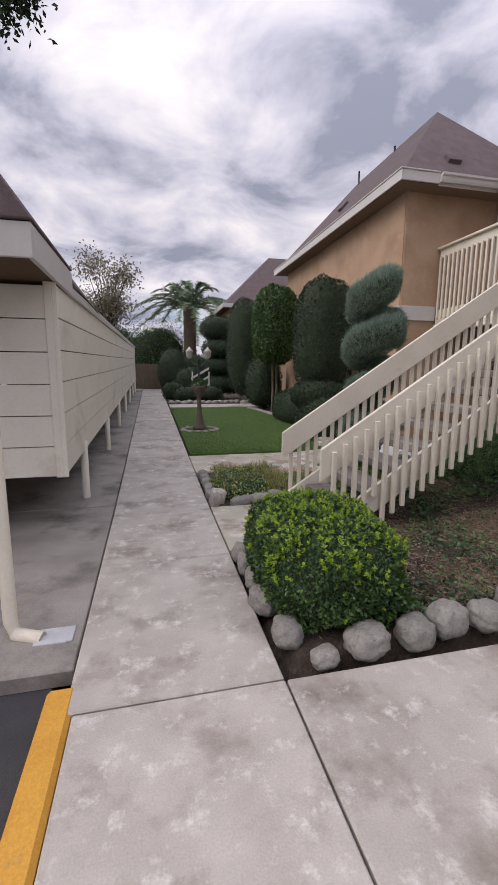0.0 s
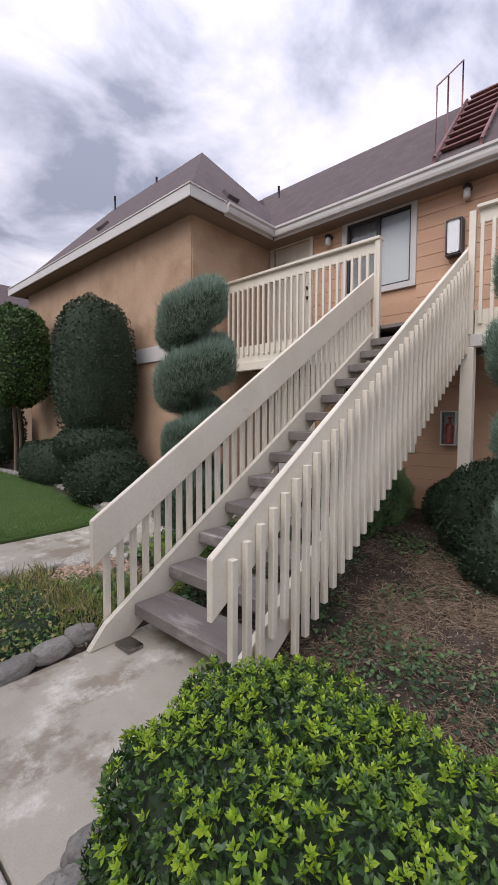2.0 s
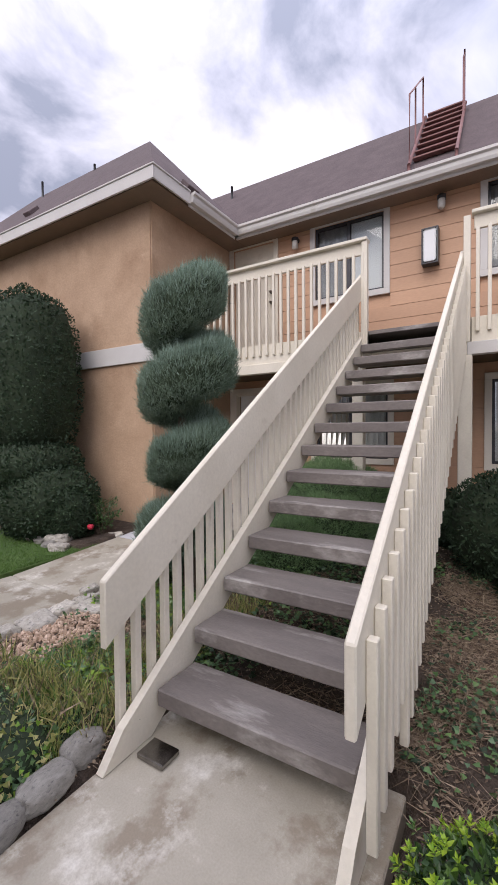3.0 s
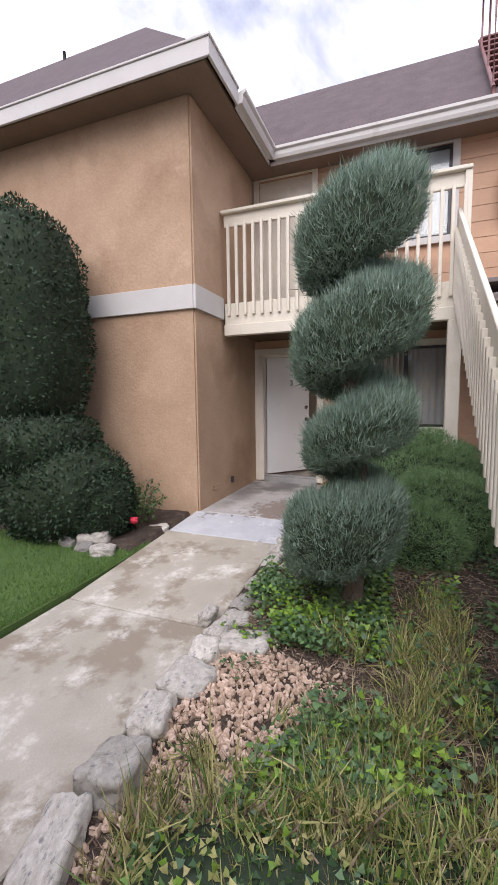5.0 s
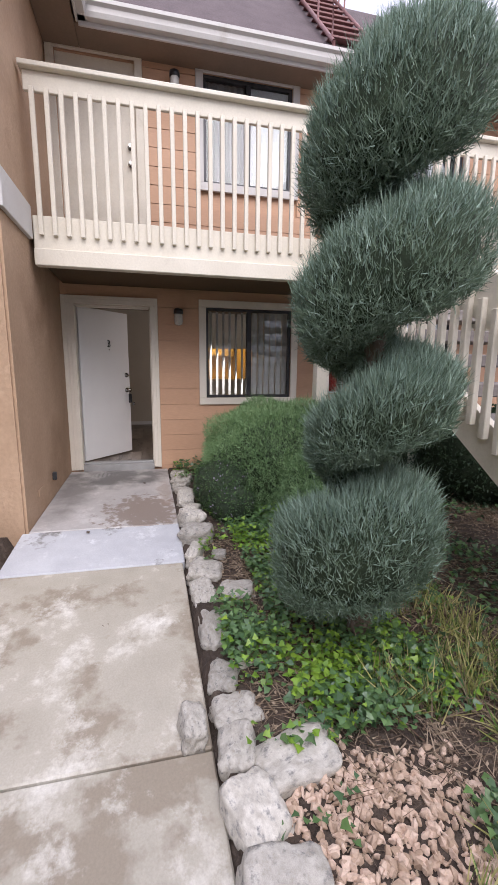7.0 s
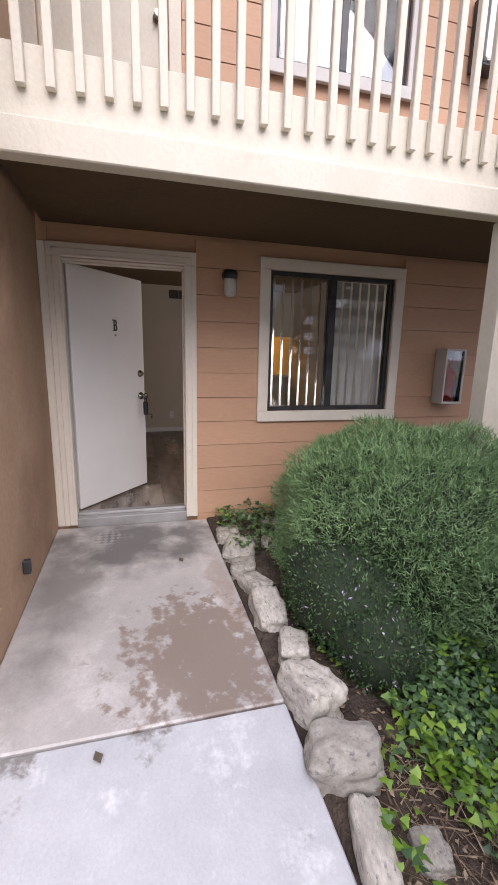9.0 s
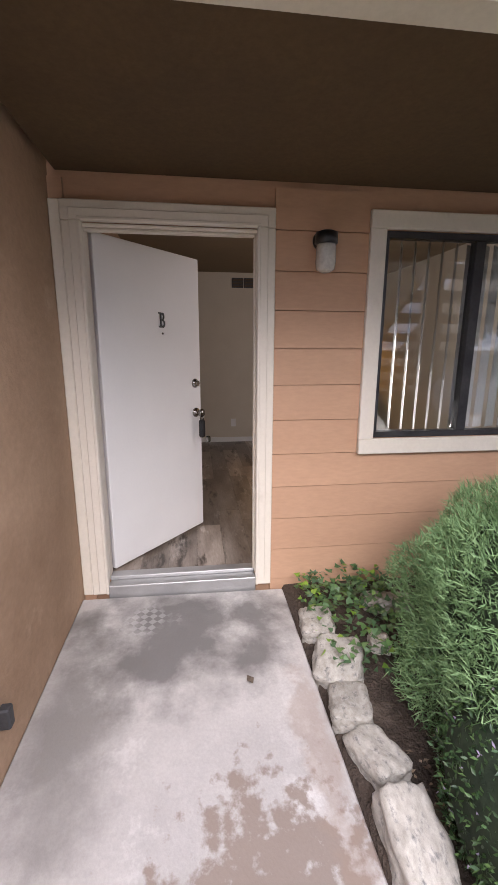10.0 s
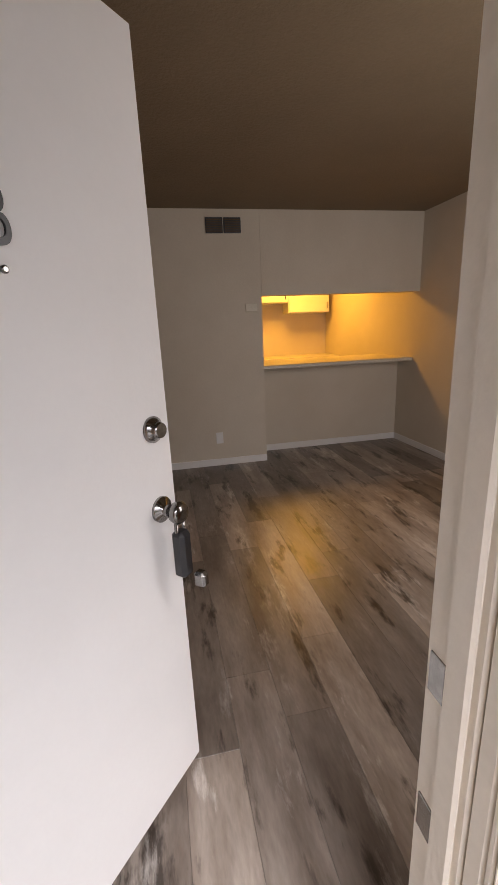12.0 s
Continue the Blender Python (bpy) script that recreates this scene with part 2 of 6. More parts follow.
M = dict(
    concrete=material("concrete", (0.40, 0.365, 0.325), (0.53, 0.492, 0.447), 2.6, 0.65, 110, 0.2, scuff=(0.68, 0.65, 0.61), scuff_at=(0.54, 0.68), scuff_scale=6.5, stain=(0.25, 0.212, 0.178), stain_scale=1.9, stain_at=(0.49, 0.68), coord="World", per_object=0.08, grain=0.65),
    walkway=material("walkway_concrete", (0.39, 0.358, 0.292), (0.49, 0.452, 0.378), 3.0, 0.55, 110, 0.16, scuff=(0.72, 0.695, 0.63), scuff_at=(0.53, 0.68), scuff_scale=3.0, stain=(0.30, 0.255, 0.195), stain_scale=2.2, stain_at=(0.50, 0.58), coord="World", per_object=0.05, grain=0.5),
    stoop=stoop_material(),
    patch=material("patch_concrete", (0.46, 0.47, 0.495), (0.56, 0.57, 0.59), 4, 0.7, 90, 0.2, stain=(0.23, 0.22, 0.21), stain_scale=2.4, stain_at=(0.57, 0.63), scuff=(0.72, 0.73, 0.74), scuff_at=(0.56, 0.7), scuff_scale=5.0, coord="World", grain=0.4),
    asphalt=material("asphalt", (0.035, 0.036, 0.042), (0.06, 0.06, 0.065), 3, 0.85, 180, 0.5, coord="World"),
    yellow=material("yellow_paint", (0.62, 0.30, 0.035), (0.70, 0.36, 0.05), 5, 0.6, 90, 0.3, stain=(0.35, 0.22, 0.10), stain_scale=6, stain_at=(0.6, 0.75)),
    stucco=material("tan_stucco", (0.42, 0.282, 0.183), (0.505, 0.350, 0.235), 1.6, 0.9, 30, 0.32, stain=(0.335, 0.212, 0.132), stain_scale=0.9, stain_at=(0.50, 0.72), scuff=(0.56, 0.40, 0.28), scuff_at=(0.60, 0.74), scuff_scale=2.2, coord="World", bump_dist=0.02, grain=0.5),
    siding=material("tan_siding", (0.495, 0.298, 0.188), (0.57, 0.352, 0.226), 2.0, 0.65, 60, 0.15, coord="World", stretch=(1, 0.25, 1), per_object=0.04, grain=0.35),
    cream=material("cream_paint", (0.665, 0.615, 0.510), (0.735, 0.685, 0.580), 3.0, 0.55, 50, 0.15, stain=(0.50, 0.44, 0.35), stain_scale=3.5, stain_at=(0.62, 0.8), grain=0.3),
    carport_paint=material("carport_paint", (0.72, 0.68, 0.585), (0.79, 0.75, 0.655), 2.0, 0.6, 60, 0.12, stain=(0.58, 0.53, 0.44), stain_scale=1.6, stain_at=(0.55, 0.75), coord="World", grain=0.3),
    white=material("white_trim", (0.547, 0.525, 0.503), (0.592, 0.577, 0.554), 3.0, 0.55, 50, 0.1, stain=(0.458, 0.429, 0.392), stain_scale=3, stain_at=(0.62, 0.8), grain=0.2),
    door=material("white_door_paint", (0.78, 0.77, 0.76), (0.82, 0.81, 0.80), 2.0, 0.4, 60, 0.05, grain=0.05),
    tread=material("grey_brown_tread_paint", (0.15, 0.13, 0.122), (0.22, 0.195, 0.18), 3.0, 0.6, 60, 0.25, stain=(0.42, 0.395, 0.37), stain_scale=2.6, stain_at=(0.54, 0.68), stretch=(2.4, 0.5, 1), coord="World"),
    roof=material("brown_shingle", (0.105, 0.078, 0.08), (0.15, 0.115, 0.118), 4.0, 0.9, 40, 0.5, per_object=0.12, coord="World"),
    # soffit: dark brown paint, lowered further to hold the porch shade in its colour
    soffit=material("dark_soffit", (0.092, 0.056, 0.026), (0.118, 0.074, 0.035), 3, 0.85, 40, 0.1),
    soil=material("mulch_soil", (0.045, 0.031, 0.023), (0.095, 0.068, 0.050), 5, 0.95, 50, 1.0, stain=(0.15, 0.115, 0.088), stain_scale=9, stain_at=(0.52, 0.7), coord="World", bump_dist=0.03),
    straw=material("dry_straw", (0.27, 0.20, 0.135), (0.42, 0.33, 0.235), 30, 0.9, 90, 0.1, island=(0.115, 0.070, 0.046)),
    lawn=material("lawn_turf", (0.058, 0.111, 0.026), (0.091, 0.156, 0.036), 2.0, 0.9, 60, 0.8, coord="World"),
    grass=material("grass_blade", (0.098, 0.195, 0.036), (0.130, 0.247, 0.052), 1.2, 0.7, 60, 0, island=(0.072, 0.143, 0.026), coord="World"),
    box_old=material("boxwood_old_leaf", (0.045, 0.093, 0.030), (0.075, 0.143, 0.042), 6, 0.38, 40, 0, island=(0.033, 0.075, 0.033), translucent=0.15),
    box_new=material("boxwood_new_leaf", (0.32, 0.48, 0.034), (0.46, 0.60, 0.046), 6, 0.38, 40, 0, island=(0.19, 0.36, 0.034), translucent=0.3),
    box_mid=material("boxwood_leaf", (0.085, 0.175, 0.030), (0.135, 0.25, 0.038), 6, 0.33, 40, 0, island=(0.06, 0.13, 0.035), translucent=0.2),
    hedge=material("dark_hedge_leaf", (0.024, 0.050, 0.023), (0.042, 0.080, 0.034), 2, 0.7, 40, 0, island=(0.018, 0.040, 0.019), translucent=0.12),
    hedge_light=material("light_hedge_leaf", (0.055, 0.12, 0.03), (0.09, 0.17, 0.04), 2, 0.5, 40, 0, island=(0.04, 0.09, 0.022), translucent=0.15),
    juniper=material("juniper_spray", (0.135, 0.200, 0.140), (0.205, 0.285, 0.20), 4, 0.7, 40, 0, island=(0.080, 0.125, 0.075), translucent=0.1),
    juniper_pale=material("juniper_pale", (0.27, 0.385, 0.315), (0.37, 0.49, 0.41), 4, 0.7, 40, 0, island=(0.19, 0.28, 0.21), translucent=0.1),
    mound=material("mound_spray", (0.20, 0.34, 0.14), (0.33, 0.50, 0.24), 3, 0.7, 40, 0, island=(0.11, 0.205, 0.080), translucent=0.1),
    # core: near-black green puts the shade between the leaves into the colour
    core=material("shaded_foliage_core", (0.018, 0.032, 0.015), (0.03, 0.048, 0.022), 8, 0.95, 30, 0.5),
    ivy=material("ivy_leaf", (0.062, 0.125, 0.060), (0.105, 0.195, 0.090), 3, 0.35, 40, 0, island=(0.150, 0.27, 0.085), translucent=0.2, coord="World"),
    ivy_light=material("bright_ivy_leaf", (0.20, 0.37, 0.042), (0.33, 0.50, 0.065), 3, 0.38, 40, 0, island=(0.13, 0.26, 0.04), translucent=0.25),
    dry_grass=material("half_dry_grass", (0.44, 0.42, 0.14), (0.70, 0.61, 0.32), 5, 0.8, 40, 0, island=(0.27, 0.32, 0.085), translucent=0.2),
    flower=material("lilac_petal", (0.42, 0.33, 0.52), (0.52, 0.44, 0.60), 5, 0.6, 40, 0),
    red=material("red_petal", (0.55, 0.02, 0.05), (0.65, 0.04, 0.08), 5, 0.5, 40, 0),
    rock=material("river_rock", (0.224, 0.212, 0.192), (0.336, 0.320, 0.292), 4, 0.8, 45, 0.4, stain=(0.128, 0.124, 0.120), stain_scale=5, stain_at=(0.55, 0.7), per_object=0.18),
    pale_rock=material("pale_rock", (0.39, 0.357, 0.305), (0.60, 0.57, 0.51), 4, 0.8, 45, 0.35, stain=(0.21, 0.203, 0.195), stain_scale=3.5, stain_at=(0.54, 0.68), per_object=0.30),
    pebble=material("pink_gravel", (0.56, 0.40, 0.30), (0.76, 0.59, 0.47), 20, 0.85, 90, 0.3, island=(0.42, 0.30, 0.21)),
    bark=material("bark", (0.10, 0.075, 0.055), (0.16, 0.12, 0.09), 12, 0.95, 60, 0.8, stretch=(1, 1, 0.3)),
    palm=material("palm_leaflet", (0.145, 0.22, 0.125), (0.225, 0.32, 0.175), 1, 0.6, 30, 0, island=(0.105, 0.165, 0.085)),
    blossom=material("pale_tree_leaf", (0.16, 0.16, 0.10), (0.26, 0.24, 0.16), 2, 0.8, 30, 0, island=(0.40, 0.37, 0.28), translucent=0.3),
    iron=material("dark_iron", (0.03, 0.032, 0.035), (0.05, 0.05, 0.055), 8, 0.5, 60, 0.2),
    chrome=material("satin_nickel", (0.24, 0.23, 0.22), (0.34, 0.325, 0.31), 20, 0.2, 90, 0.02, metal=1.0),
    alu=material("dark_window_frame", (0.05, 0.05, 0.055), (0.08, 0.08, 0.085), 6, 0.4, 60, 0.05, metal=0.6),
    shade_cloth=material("white_shade_cloth", (0.74, 0.75, 0.76), (0.80, 0.81, 0.82), 3, 0.7, 80, 0.1, grain=0.1),
    drape=material("grey_drape", (0.30, 0.30, 0.30), (0.38, 0.38, 0.38), 4, 0.8, 80, 0.2, grain=0.3),
    blind=material("vertical_blind", (0.62, 0.61, 0.60), (0.70, 0.69, 0.68), 3, 0.6, 80, 0.1, grain=0.2),
    black=material("black_plastic", (0.015, 0.015, 0.017), (0.025, 0.025, 0.028), 8, 0.35, 60, 0.05),
    redpaint=material("rust_red_paint", (0.20, 0.085, 0.08), (0.27, 0.13, 0.12), 5, 0.6, 40, 0.2),
    extred=material("extinguisher_red", (0.50, 0.02, 0.02), (0.58, 0.03, 0.03), 5, 0.3, 40, 0),
    wall=material("interior_wall_paint", (0.60, 0.535, 0.44), (0.66, 0.595, 0.50), 1.5, 0.8, 70, 0.15, coord="World", grain=0.15),
    # ceiling: the room's dimness and warm lamp tint are put into this brown
    ceiling=material("shaded_ceiling_paint", (0.205, 0.150, 0.092), (0.24, 0.178, 0.112), 1.5, 0.9, 60, 0.5, coord="World", grain=0.3),
    vinyl=material("grey_wood_plank", (0.150, 0.116, 0.092), (0.35, 0.30, 0.26), 2.4, 0.36, 26, 0.1, stain=(0.055, 0.041, 0.032), stain_scale=3.2, stain_at=(0.55, 0.64), scuff=(0.55, 0.51, 0.47), scuff_at=(0.57, 0.72), scuff_scale=2.6, stretch=(0.75, 3.0, 1), per_object=0.42),
    counter=material("cream_laminate", (0.62, 0.56, 0.46), (0.68, 0.62, 0.52), 3, 0.35, 60, 0.02),
    lamp_glass=material("frosted_lamp_glass", (0.50, 0.48, 0.44), (0.58, 0.56, 0.52), 10, 0.2, 60, 0.2),
    terracotta=material("brown_pot", (0.09, 0.065, 0.05), (0.14, 0.10, 0.08), 8, 0.8, 50, 0.3),
    carport_floor=material("carport_concrete", (0.255, 0.232, 0.208), (0.37, 0.342, 0.312), 2.0, 0.75, 90, 0.25, stain=(0.10, 0.092, 0.085), stain_scale=1.2, stain_at=(0.50, 0.68), coord="World"),
    sill_metal=material("dull_aluminium", (0.42, 0.42, 0.42), (0.52, 0.52, 0.52), 6, 0.45, 60, 0.05, metal=0.7, grain=0.2),
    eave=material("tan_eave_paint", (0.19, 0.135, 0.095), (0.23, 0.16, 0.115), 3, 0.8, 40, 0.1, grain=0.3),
    casing=material("cream_casing_paint", (0.72, 0.665, 0.57), (0.78, 0.72, 0.63), 3, 0.5, 50, 0.08, stain=(0.60, 0.53, 0.43), stain_scale=4, stain_at=(0.62, 0.8), grain=0.2),
    glass=glass_material(),
)
rng = np.random.default_rng(7)


# ---- mesh helpers ----
def mesh_of(name, verts, faces, mats, idx=None, smooth=False):
    me = bpy.data.meshes.new(name)
    me.from_pydata([tuple(v) for v in verts], [], faces)
    for m in (mats if isinstance(mats, (list, tuple)) else [mats]):
        me.materials.append(m)
    if idx is not None:
        me.polygons.foreach_set("material_index", np.asarray(idx, dtype=np.int32))
    if smooth:
        me.polygons.foreach_set("use_smooth", np.ones(len(me.polygons), dtype=bool))
    me.update()
    return me


BOXF = [(0, 3, 2, 1), (4, 5, 6, 7), (0, 1, 5, 4), (1, 2, 6, 5), (2, 3, 7, 6), (3, 0, 4, 7)]


def hexa_mesh(name, corners, mat, bevel=0.004):
    """A bevelled block from four bottom and four top corners."""
    bm = bmesh.new()
    vs = [bm.verts.new(c) for c in corners]
    for f in BOXF:
        bm.faces.new([vs[i] for i in f])
    if bevel:
        bmesh.ops.bevel(bm, geom=list(bm.edges), offset=bevel, segments=1, affect="EDGES")
    bmesh.ops.recalc_face_normals(bm, faces=list(bm.faces))
    me = bpy.data.meshes.new(name)
    bm.to_mesh(me)
    bm.free()
    me.materials.append(mat)
    return me


def box_mesh(name, a, b, mat, bevel=0.004):
    (x0, y0, z0), (x1, y1, z1) = a, b
    return hexa_mesh(name, [(x0, y0, z0), (x1, y0, z0), (x1, y1, z0), (x0, y1, z0), (x0, y0, z1), (x1, y0, z1), (x1, y1, z1), (x0, y1, z1)], mat, bevel)


def box(name, a, b, mat, parent=None, bevel=0.004):
    ob = new(name, box_mesh(name, a, b, mat, bevel))
    ob.parent = parent
    return ob


def hexa(name, corners, mat, parent=None, bevel=0.004):
    ob = new(name, hexa_mesh(name, corners, mat, bevel))
    ob.parent = parent
    return ob


def lathe_mesh(name, profile, mat, n=20, smooth=True):
    """Turned shape from (radius, z) rings, closed at the ends."""
    vs, fs = [], []
    for r, z in profile:
        for i in range(n):
            a = 2 * math.pi * i / n
            vs.append((r * math.cos(a), r * math.sin(a), z))
    for k in range(len(profile) - 1):
        for i in range(n):
            j = (i + 1) % n
            fs.append((k * n + i, k * n + j, (k + 1) * n + j, (k + 1) * n + i))
    fs.append(tuple(reversed(range(n))))
    fs.append(tuple(range((len(profile) - 1) * n, len(profile) * n)))
    me = mesh_of(name, vs, fs, mat)
    for p in me.polygons:
        p.use_smooth = smooth and len(p.vertices) == 4
    return me


def lathe(name, profile, mat, m, parent=None, n=20):
    ob = new(name, lathe_mesh(name, profile, mat, n))
    ob.parent = parent
    ob.matrix_basis = m
    return ob


def tube_mesh(name, pts, radii, mat, n=8):
    vs, fs = [], []
    pts = [Vector(p) for p in pts]
    for k, p in enumerate(pts):
        d = (pts[min(k + 1, len(pts) - 1)] - pts[max(k - 1, 0)]).normalized()
        u = d.cross(Vector((0, 0, 1)) if abs(d.z) < 0.95 else Vector((1, 0, 0))).normalized()
        v = d.cross(u)
        r = radii[k] if isinstance(radii, (list, tuple)) else radii
        for i in range(n):
            a = 2 * math.pi * i / n
            vs.append(p + (u * math.cos(a) + v * math.sin(a)) * r)
    for k in range(len(pts) - 1):
        for i in range(n):
            j = (i + 1) % n
            fs.append((k * n + i, k * n + j, (k + 1) * n + j, (k + 1) * n + i))
    fs.append(tuple(range(n)))
    fs.append(tuple(reversed(range((len(pts) - 1) * n, len(pts) * n))))
    return mesh_of(name, vs, fs, mat, smooth=True)


def tube(name, pts, radii, mat, parent=None, n=8):
    ob = new(name, tube_mesh(name, pts, radii, mat, n))
    ob.parent = parent
    return ob


def empty(name, at=(0, 0, 0)):
    ob = new(name)
    ob.location = at
    return ob


def fill_mesh(name, V, F, mats, idx=None):
    """Quads from arrays."""
    me = bpy.data.meshes.new(name)
    nv, nf = len(V), len(F)
    k = F.shape[1]
    me.vertices.add(nv)
    me.vertices.foreach_set("co", V.astype(np.float32).ravel())
    me.loops.add(nf * k)
    me.loops.foreach_set("vertex_index", F.astype(np.int32).ravel())
    me.polygons.add(nf)
    me.polygons.foreach_set("loop_start", np.arange(0, nf * k, k, dtype=np.int32))
    for m in (mats if isinstance(mats, (list, tuple)) else [mats]):
        me.materials.append(m)
    if idx is not None:
        me.polygons.foreach_set("material_index", np.asarray(idx, dtype=np.int32))
    me.update(calc_edges=True)
    me.validate()
    return me


def unit(a):
    return a / np.maximum(np.linalg.norm(a, axis=1, keepdims=True), 1e-9)


def leaves_mesh(name, P, axis, face, length, width, mats, idx=None, fold=0.25):
    """Folded leaves: base, two shoulders, tip; axis runs along each leaf, face is its upper side."""
    n = len(P)
    A = unit(axis)
    S = unit(np.cross(A, face))
    U = np.cross(S, A)
    Ln, W = np.broadcast_to(length, n)[:, None], np.broadcast_to(width, n)[:, None]
    mid = P + A * Ln * 0.45 - U * W * fold * 0.5
    V = np.stack([P, mid + S * W / 2 + U * W * fold, P + A * Ln, mid - S * W / 2 + U * W * fold, mid], 1).reshape(-1, 3)
    o = np.arange(n)[:, None] * 5
    F = np.stack([o + [0, 1, 2, 4], o + [0, 4, 2, 3]], 1).reshape(-1, 4)
    if idx is not None:
        idx = np.repeat(idx, 2)
    return fill_mesh(name, V, F, mats, idx)


def ivy_mesh(name, P, axis, face, length, mats, idx=None):
    """Lobed leaves: two side lobes and a pointed tip round a lifted centre."""
    n = len(P)
    A = unit(axis)
    S = unit(np.cross(A, face))
    U = np.cross(S, A)
    Ln = np.broadcast_to(length, n)[:, None]
    plan = ((0, 0, 0), (0.52, 0.18, 0.02), (0.27, 0.48, 0.0), (0, 1.0, -0.06), (-0.27, 0.48, 0.0), (-0.52, 0.18, 0.02), (0, 0.34, 0.07))
    V = np.stack([P + Ln * (S * s + A * a + U * u) for s, a, u in plan], 1).reshape(-1, 3)
    o = np.arange(n)[:, None] * 7
    F = np.stack([o + [0, 1, 2, 6], o + [6, 2, 3, 4], o + [0, 6, 4, 5]], 1).reshape(-1, 4)
    return fill_mesh(name, V, F, mats, None if idx is None else np.repeat(idx, 3))


def blades_mesh(name, P, axis, length, width, mats, idx=None):
    """Narrow tapering blades, each one a thin triangle."""
    n = len(P)
    A = unit(axis)
    S = unit(np.cross(A, rng.normal(size=(n, 3))))
    bend = rng.normal(size=(n, 3)) * 0.12
    Ln, W = np.broadcast_to(length, n)[:, None], np.broadcast_to(width, n)[:, None]
    V = np.stack([P - S * W / 2, P + S * W / 2, P + (A + bend) * Ln], 1).reshape(-1, 3)
    F = np.arange(n * 3).reshape(n, 3)
    return fill_mesh(name, V, F, mats, idx)


def sphere_dirs(n):
    return unit(rng.normal(size=(n, 3)))


def blob_mesh(name, centre, radii, mat, rough=0.08, sub=3, seed=0, power=2.0):
    """An uneven rounded mass; power above 2 squares it off."""
    bm = bmesh.new()
    bmesh.ops.create_icosphere(bm, subdivisions=sub, radius=1)
    for v in bm.verts:
        d = v.co.normalized()
        k = 1 / (sum(abs(c) ** power for c in d)) ** (1 / power)
        k *= 1 + rough * noise.fractal(d * 2.2 + Vector((seed * 3.7, seed, 0)), 1.0, 2.0, 3)
        v.co = Vector((d.x * radii[0] * k + centre[0], d.y * radii[1] * k + centre[1], d.z * radii[2] * k + centre[2]))
    me = bpy.data.meshes.new(name)
    bm.to_mesh(me)
    bm.free()
    me.materials.append(mat)
    me.polygons.foreach_set("use_smooth", np.ones(len(me.polygons), dtype=bool))
    return me


def shell_points(n, centre, radii, power=2.0, rough=0.05, depth=0.12, seed=0):
    """Points and outward directions over a rounded mass, scattered a little in depth."""
    d = sphere_dirs(n)
    k = 1 / (np.abs(d) ** power).sum(1, keepdims=True) ** (1 / power)
    lump = np.sin(d[:, :1] * 7 + seed) * np.sin(d[:, 1:2] * 6 + seed * 2) * np.sin(d[:, 2:] * 8 + seed * 3)
    k = k * (1 + rough * lump) * (1 - depth * rng.random((n, 1)) ** 2)
    R = np.array(radii)
    P = d * k * R + np.array(centre)
    nrm = unit(np.sign(d) * np.abs(d * k) ** (power - 1) / R)
    return P, nrm


def slope(y):
    return max(0.0, 0.025 * (y - 5.0))


def walk_z(x, y):
    """Paved walk towards the door climbs gently."""
    t = min(max((x - 2.6) / 2.4, 0), 1)
    return slope(min(y, 6.8)) + 0.15 * t * t * (3 - 2 * t)


# ---- ground ----
def bed_z(x, y):
    """Height of the planted soil; it lies low under paving and rises gently to the house."""
    base = slope(y)
    if x < 0.66 or y < 1.9 or (3.36 < y < 4.62 and x < 2.05):
        return base - 0.14
    if 6.2 < y < 7.46:
        return base - 0.14 + 0.1 * min(max((x - 3) / 3, 0), 1)
    if y >= 7.46 and x < 3.45:
        return base - 0.10
    up = min(max((x - 0.7) / 4.5, 0), 1) * 0.15
    return base * 0.5 + 0.0 + up + 0.025 * noise.noise((x * 1.3, y * 1.3, 0)) + 0.012 * noise.noise((x * 5, y * 5, 3))


def ground_sheet():
    fine_x = list(np.arange(-1.0, 7.0, 0.09))
    fine_y = list(np.arange(-1.0, 9.0, 0.09))
    xs = [-900, -300, -100, -40, -15, -6, -3] + fine_x + [8, 10, 14, 20, 40, 100, 300, 900]
    ys = [-900, -300, -100, -40, -15, -6, -3] + fine_y + [10, 12, 15, 20, 30, 40, 60, 100, 300, 900]
    vs = []
    for y in ys:
        for x in xs:
            z = bed_z(x, y) if (-2 < x < 7 and -2 < y < 30) else slope(min(y, 40)) - 0.14
            if x < -0.4:
                z -= 0.12
            vs.append((x, y, z))
    n = len(xs)
    fs = [(j * n + i, j * n + i + 1, (j + 1) * n + i + 1, (j + 1) * n + i) for j in range(len(ys) - 1) for i in range(n - 1)]
    return tagged(new("ground", mesh_of("ground", vs, fs, M["soil"], smooth=True)), "brown mulch soil between the walks and the house", "ground", kind="structure")


ground_sheet()


def sheet_box(name, x0, x1, y0, y1, zf, thick, mat, parent=None, bevel=0.008):
    c = [(x0, y0), (x1, y0), (x1, y1), (x0, y1)]
    return hexa(name, [(x, y, zf(x, y) - thick) for x, y in c] + [(x, y, zf(x, y)) for x, y in c], mat, parent, bevel)


road = sheet_box("road", -14, -0.62, -40, 3.0, lambda x, y: -0.13, 0.1, M["asphalt"])
tagged(road, "dark worn asphalt parking lane beside the curb", "road", kind="structure")
carport_floor = sheet_box("pavement", -14, -0.512, 2.15, 5.0, lambda x, y: -0.035, 0.1, M["carport_floor"])
tagged(carport_floor, "stained grey concrete carport floor", "pavement", kind="structure")
carport_floor_far = sheet_box("pavement", -14, -0.512, 5.02, 36, lambda x, y: -0.035 + slope(y), 0.1, M["carport_floor"])
tagged(carport_floor_far, "stained grey concrete carport floor", "pavement", kind="structure")
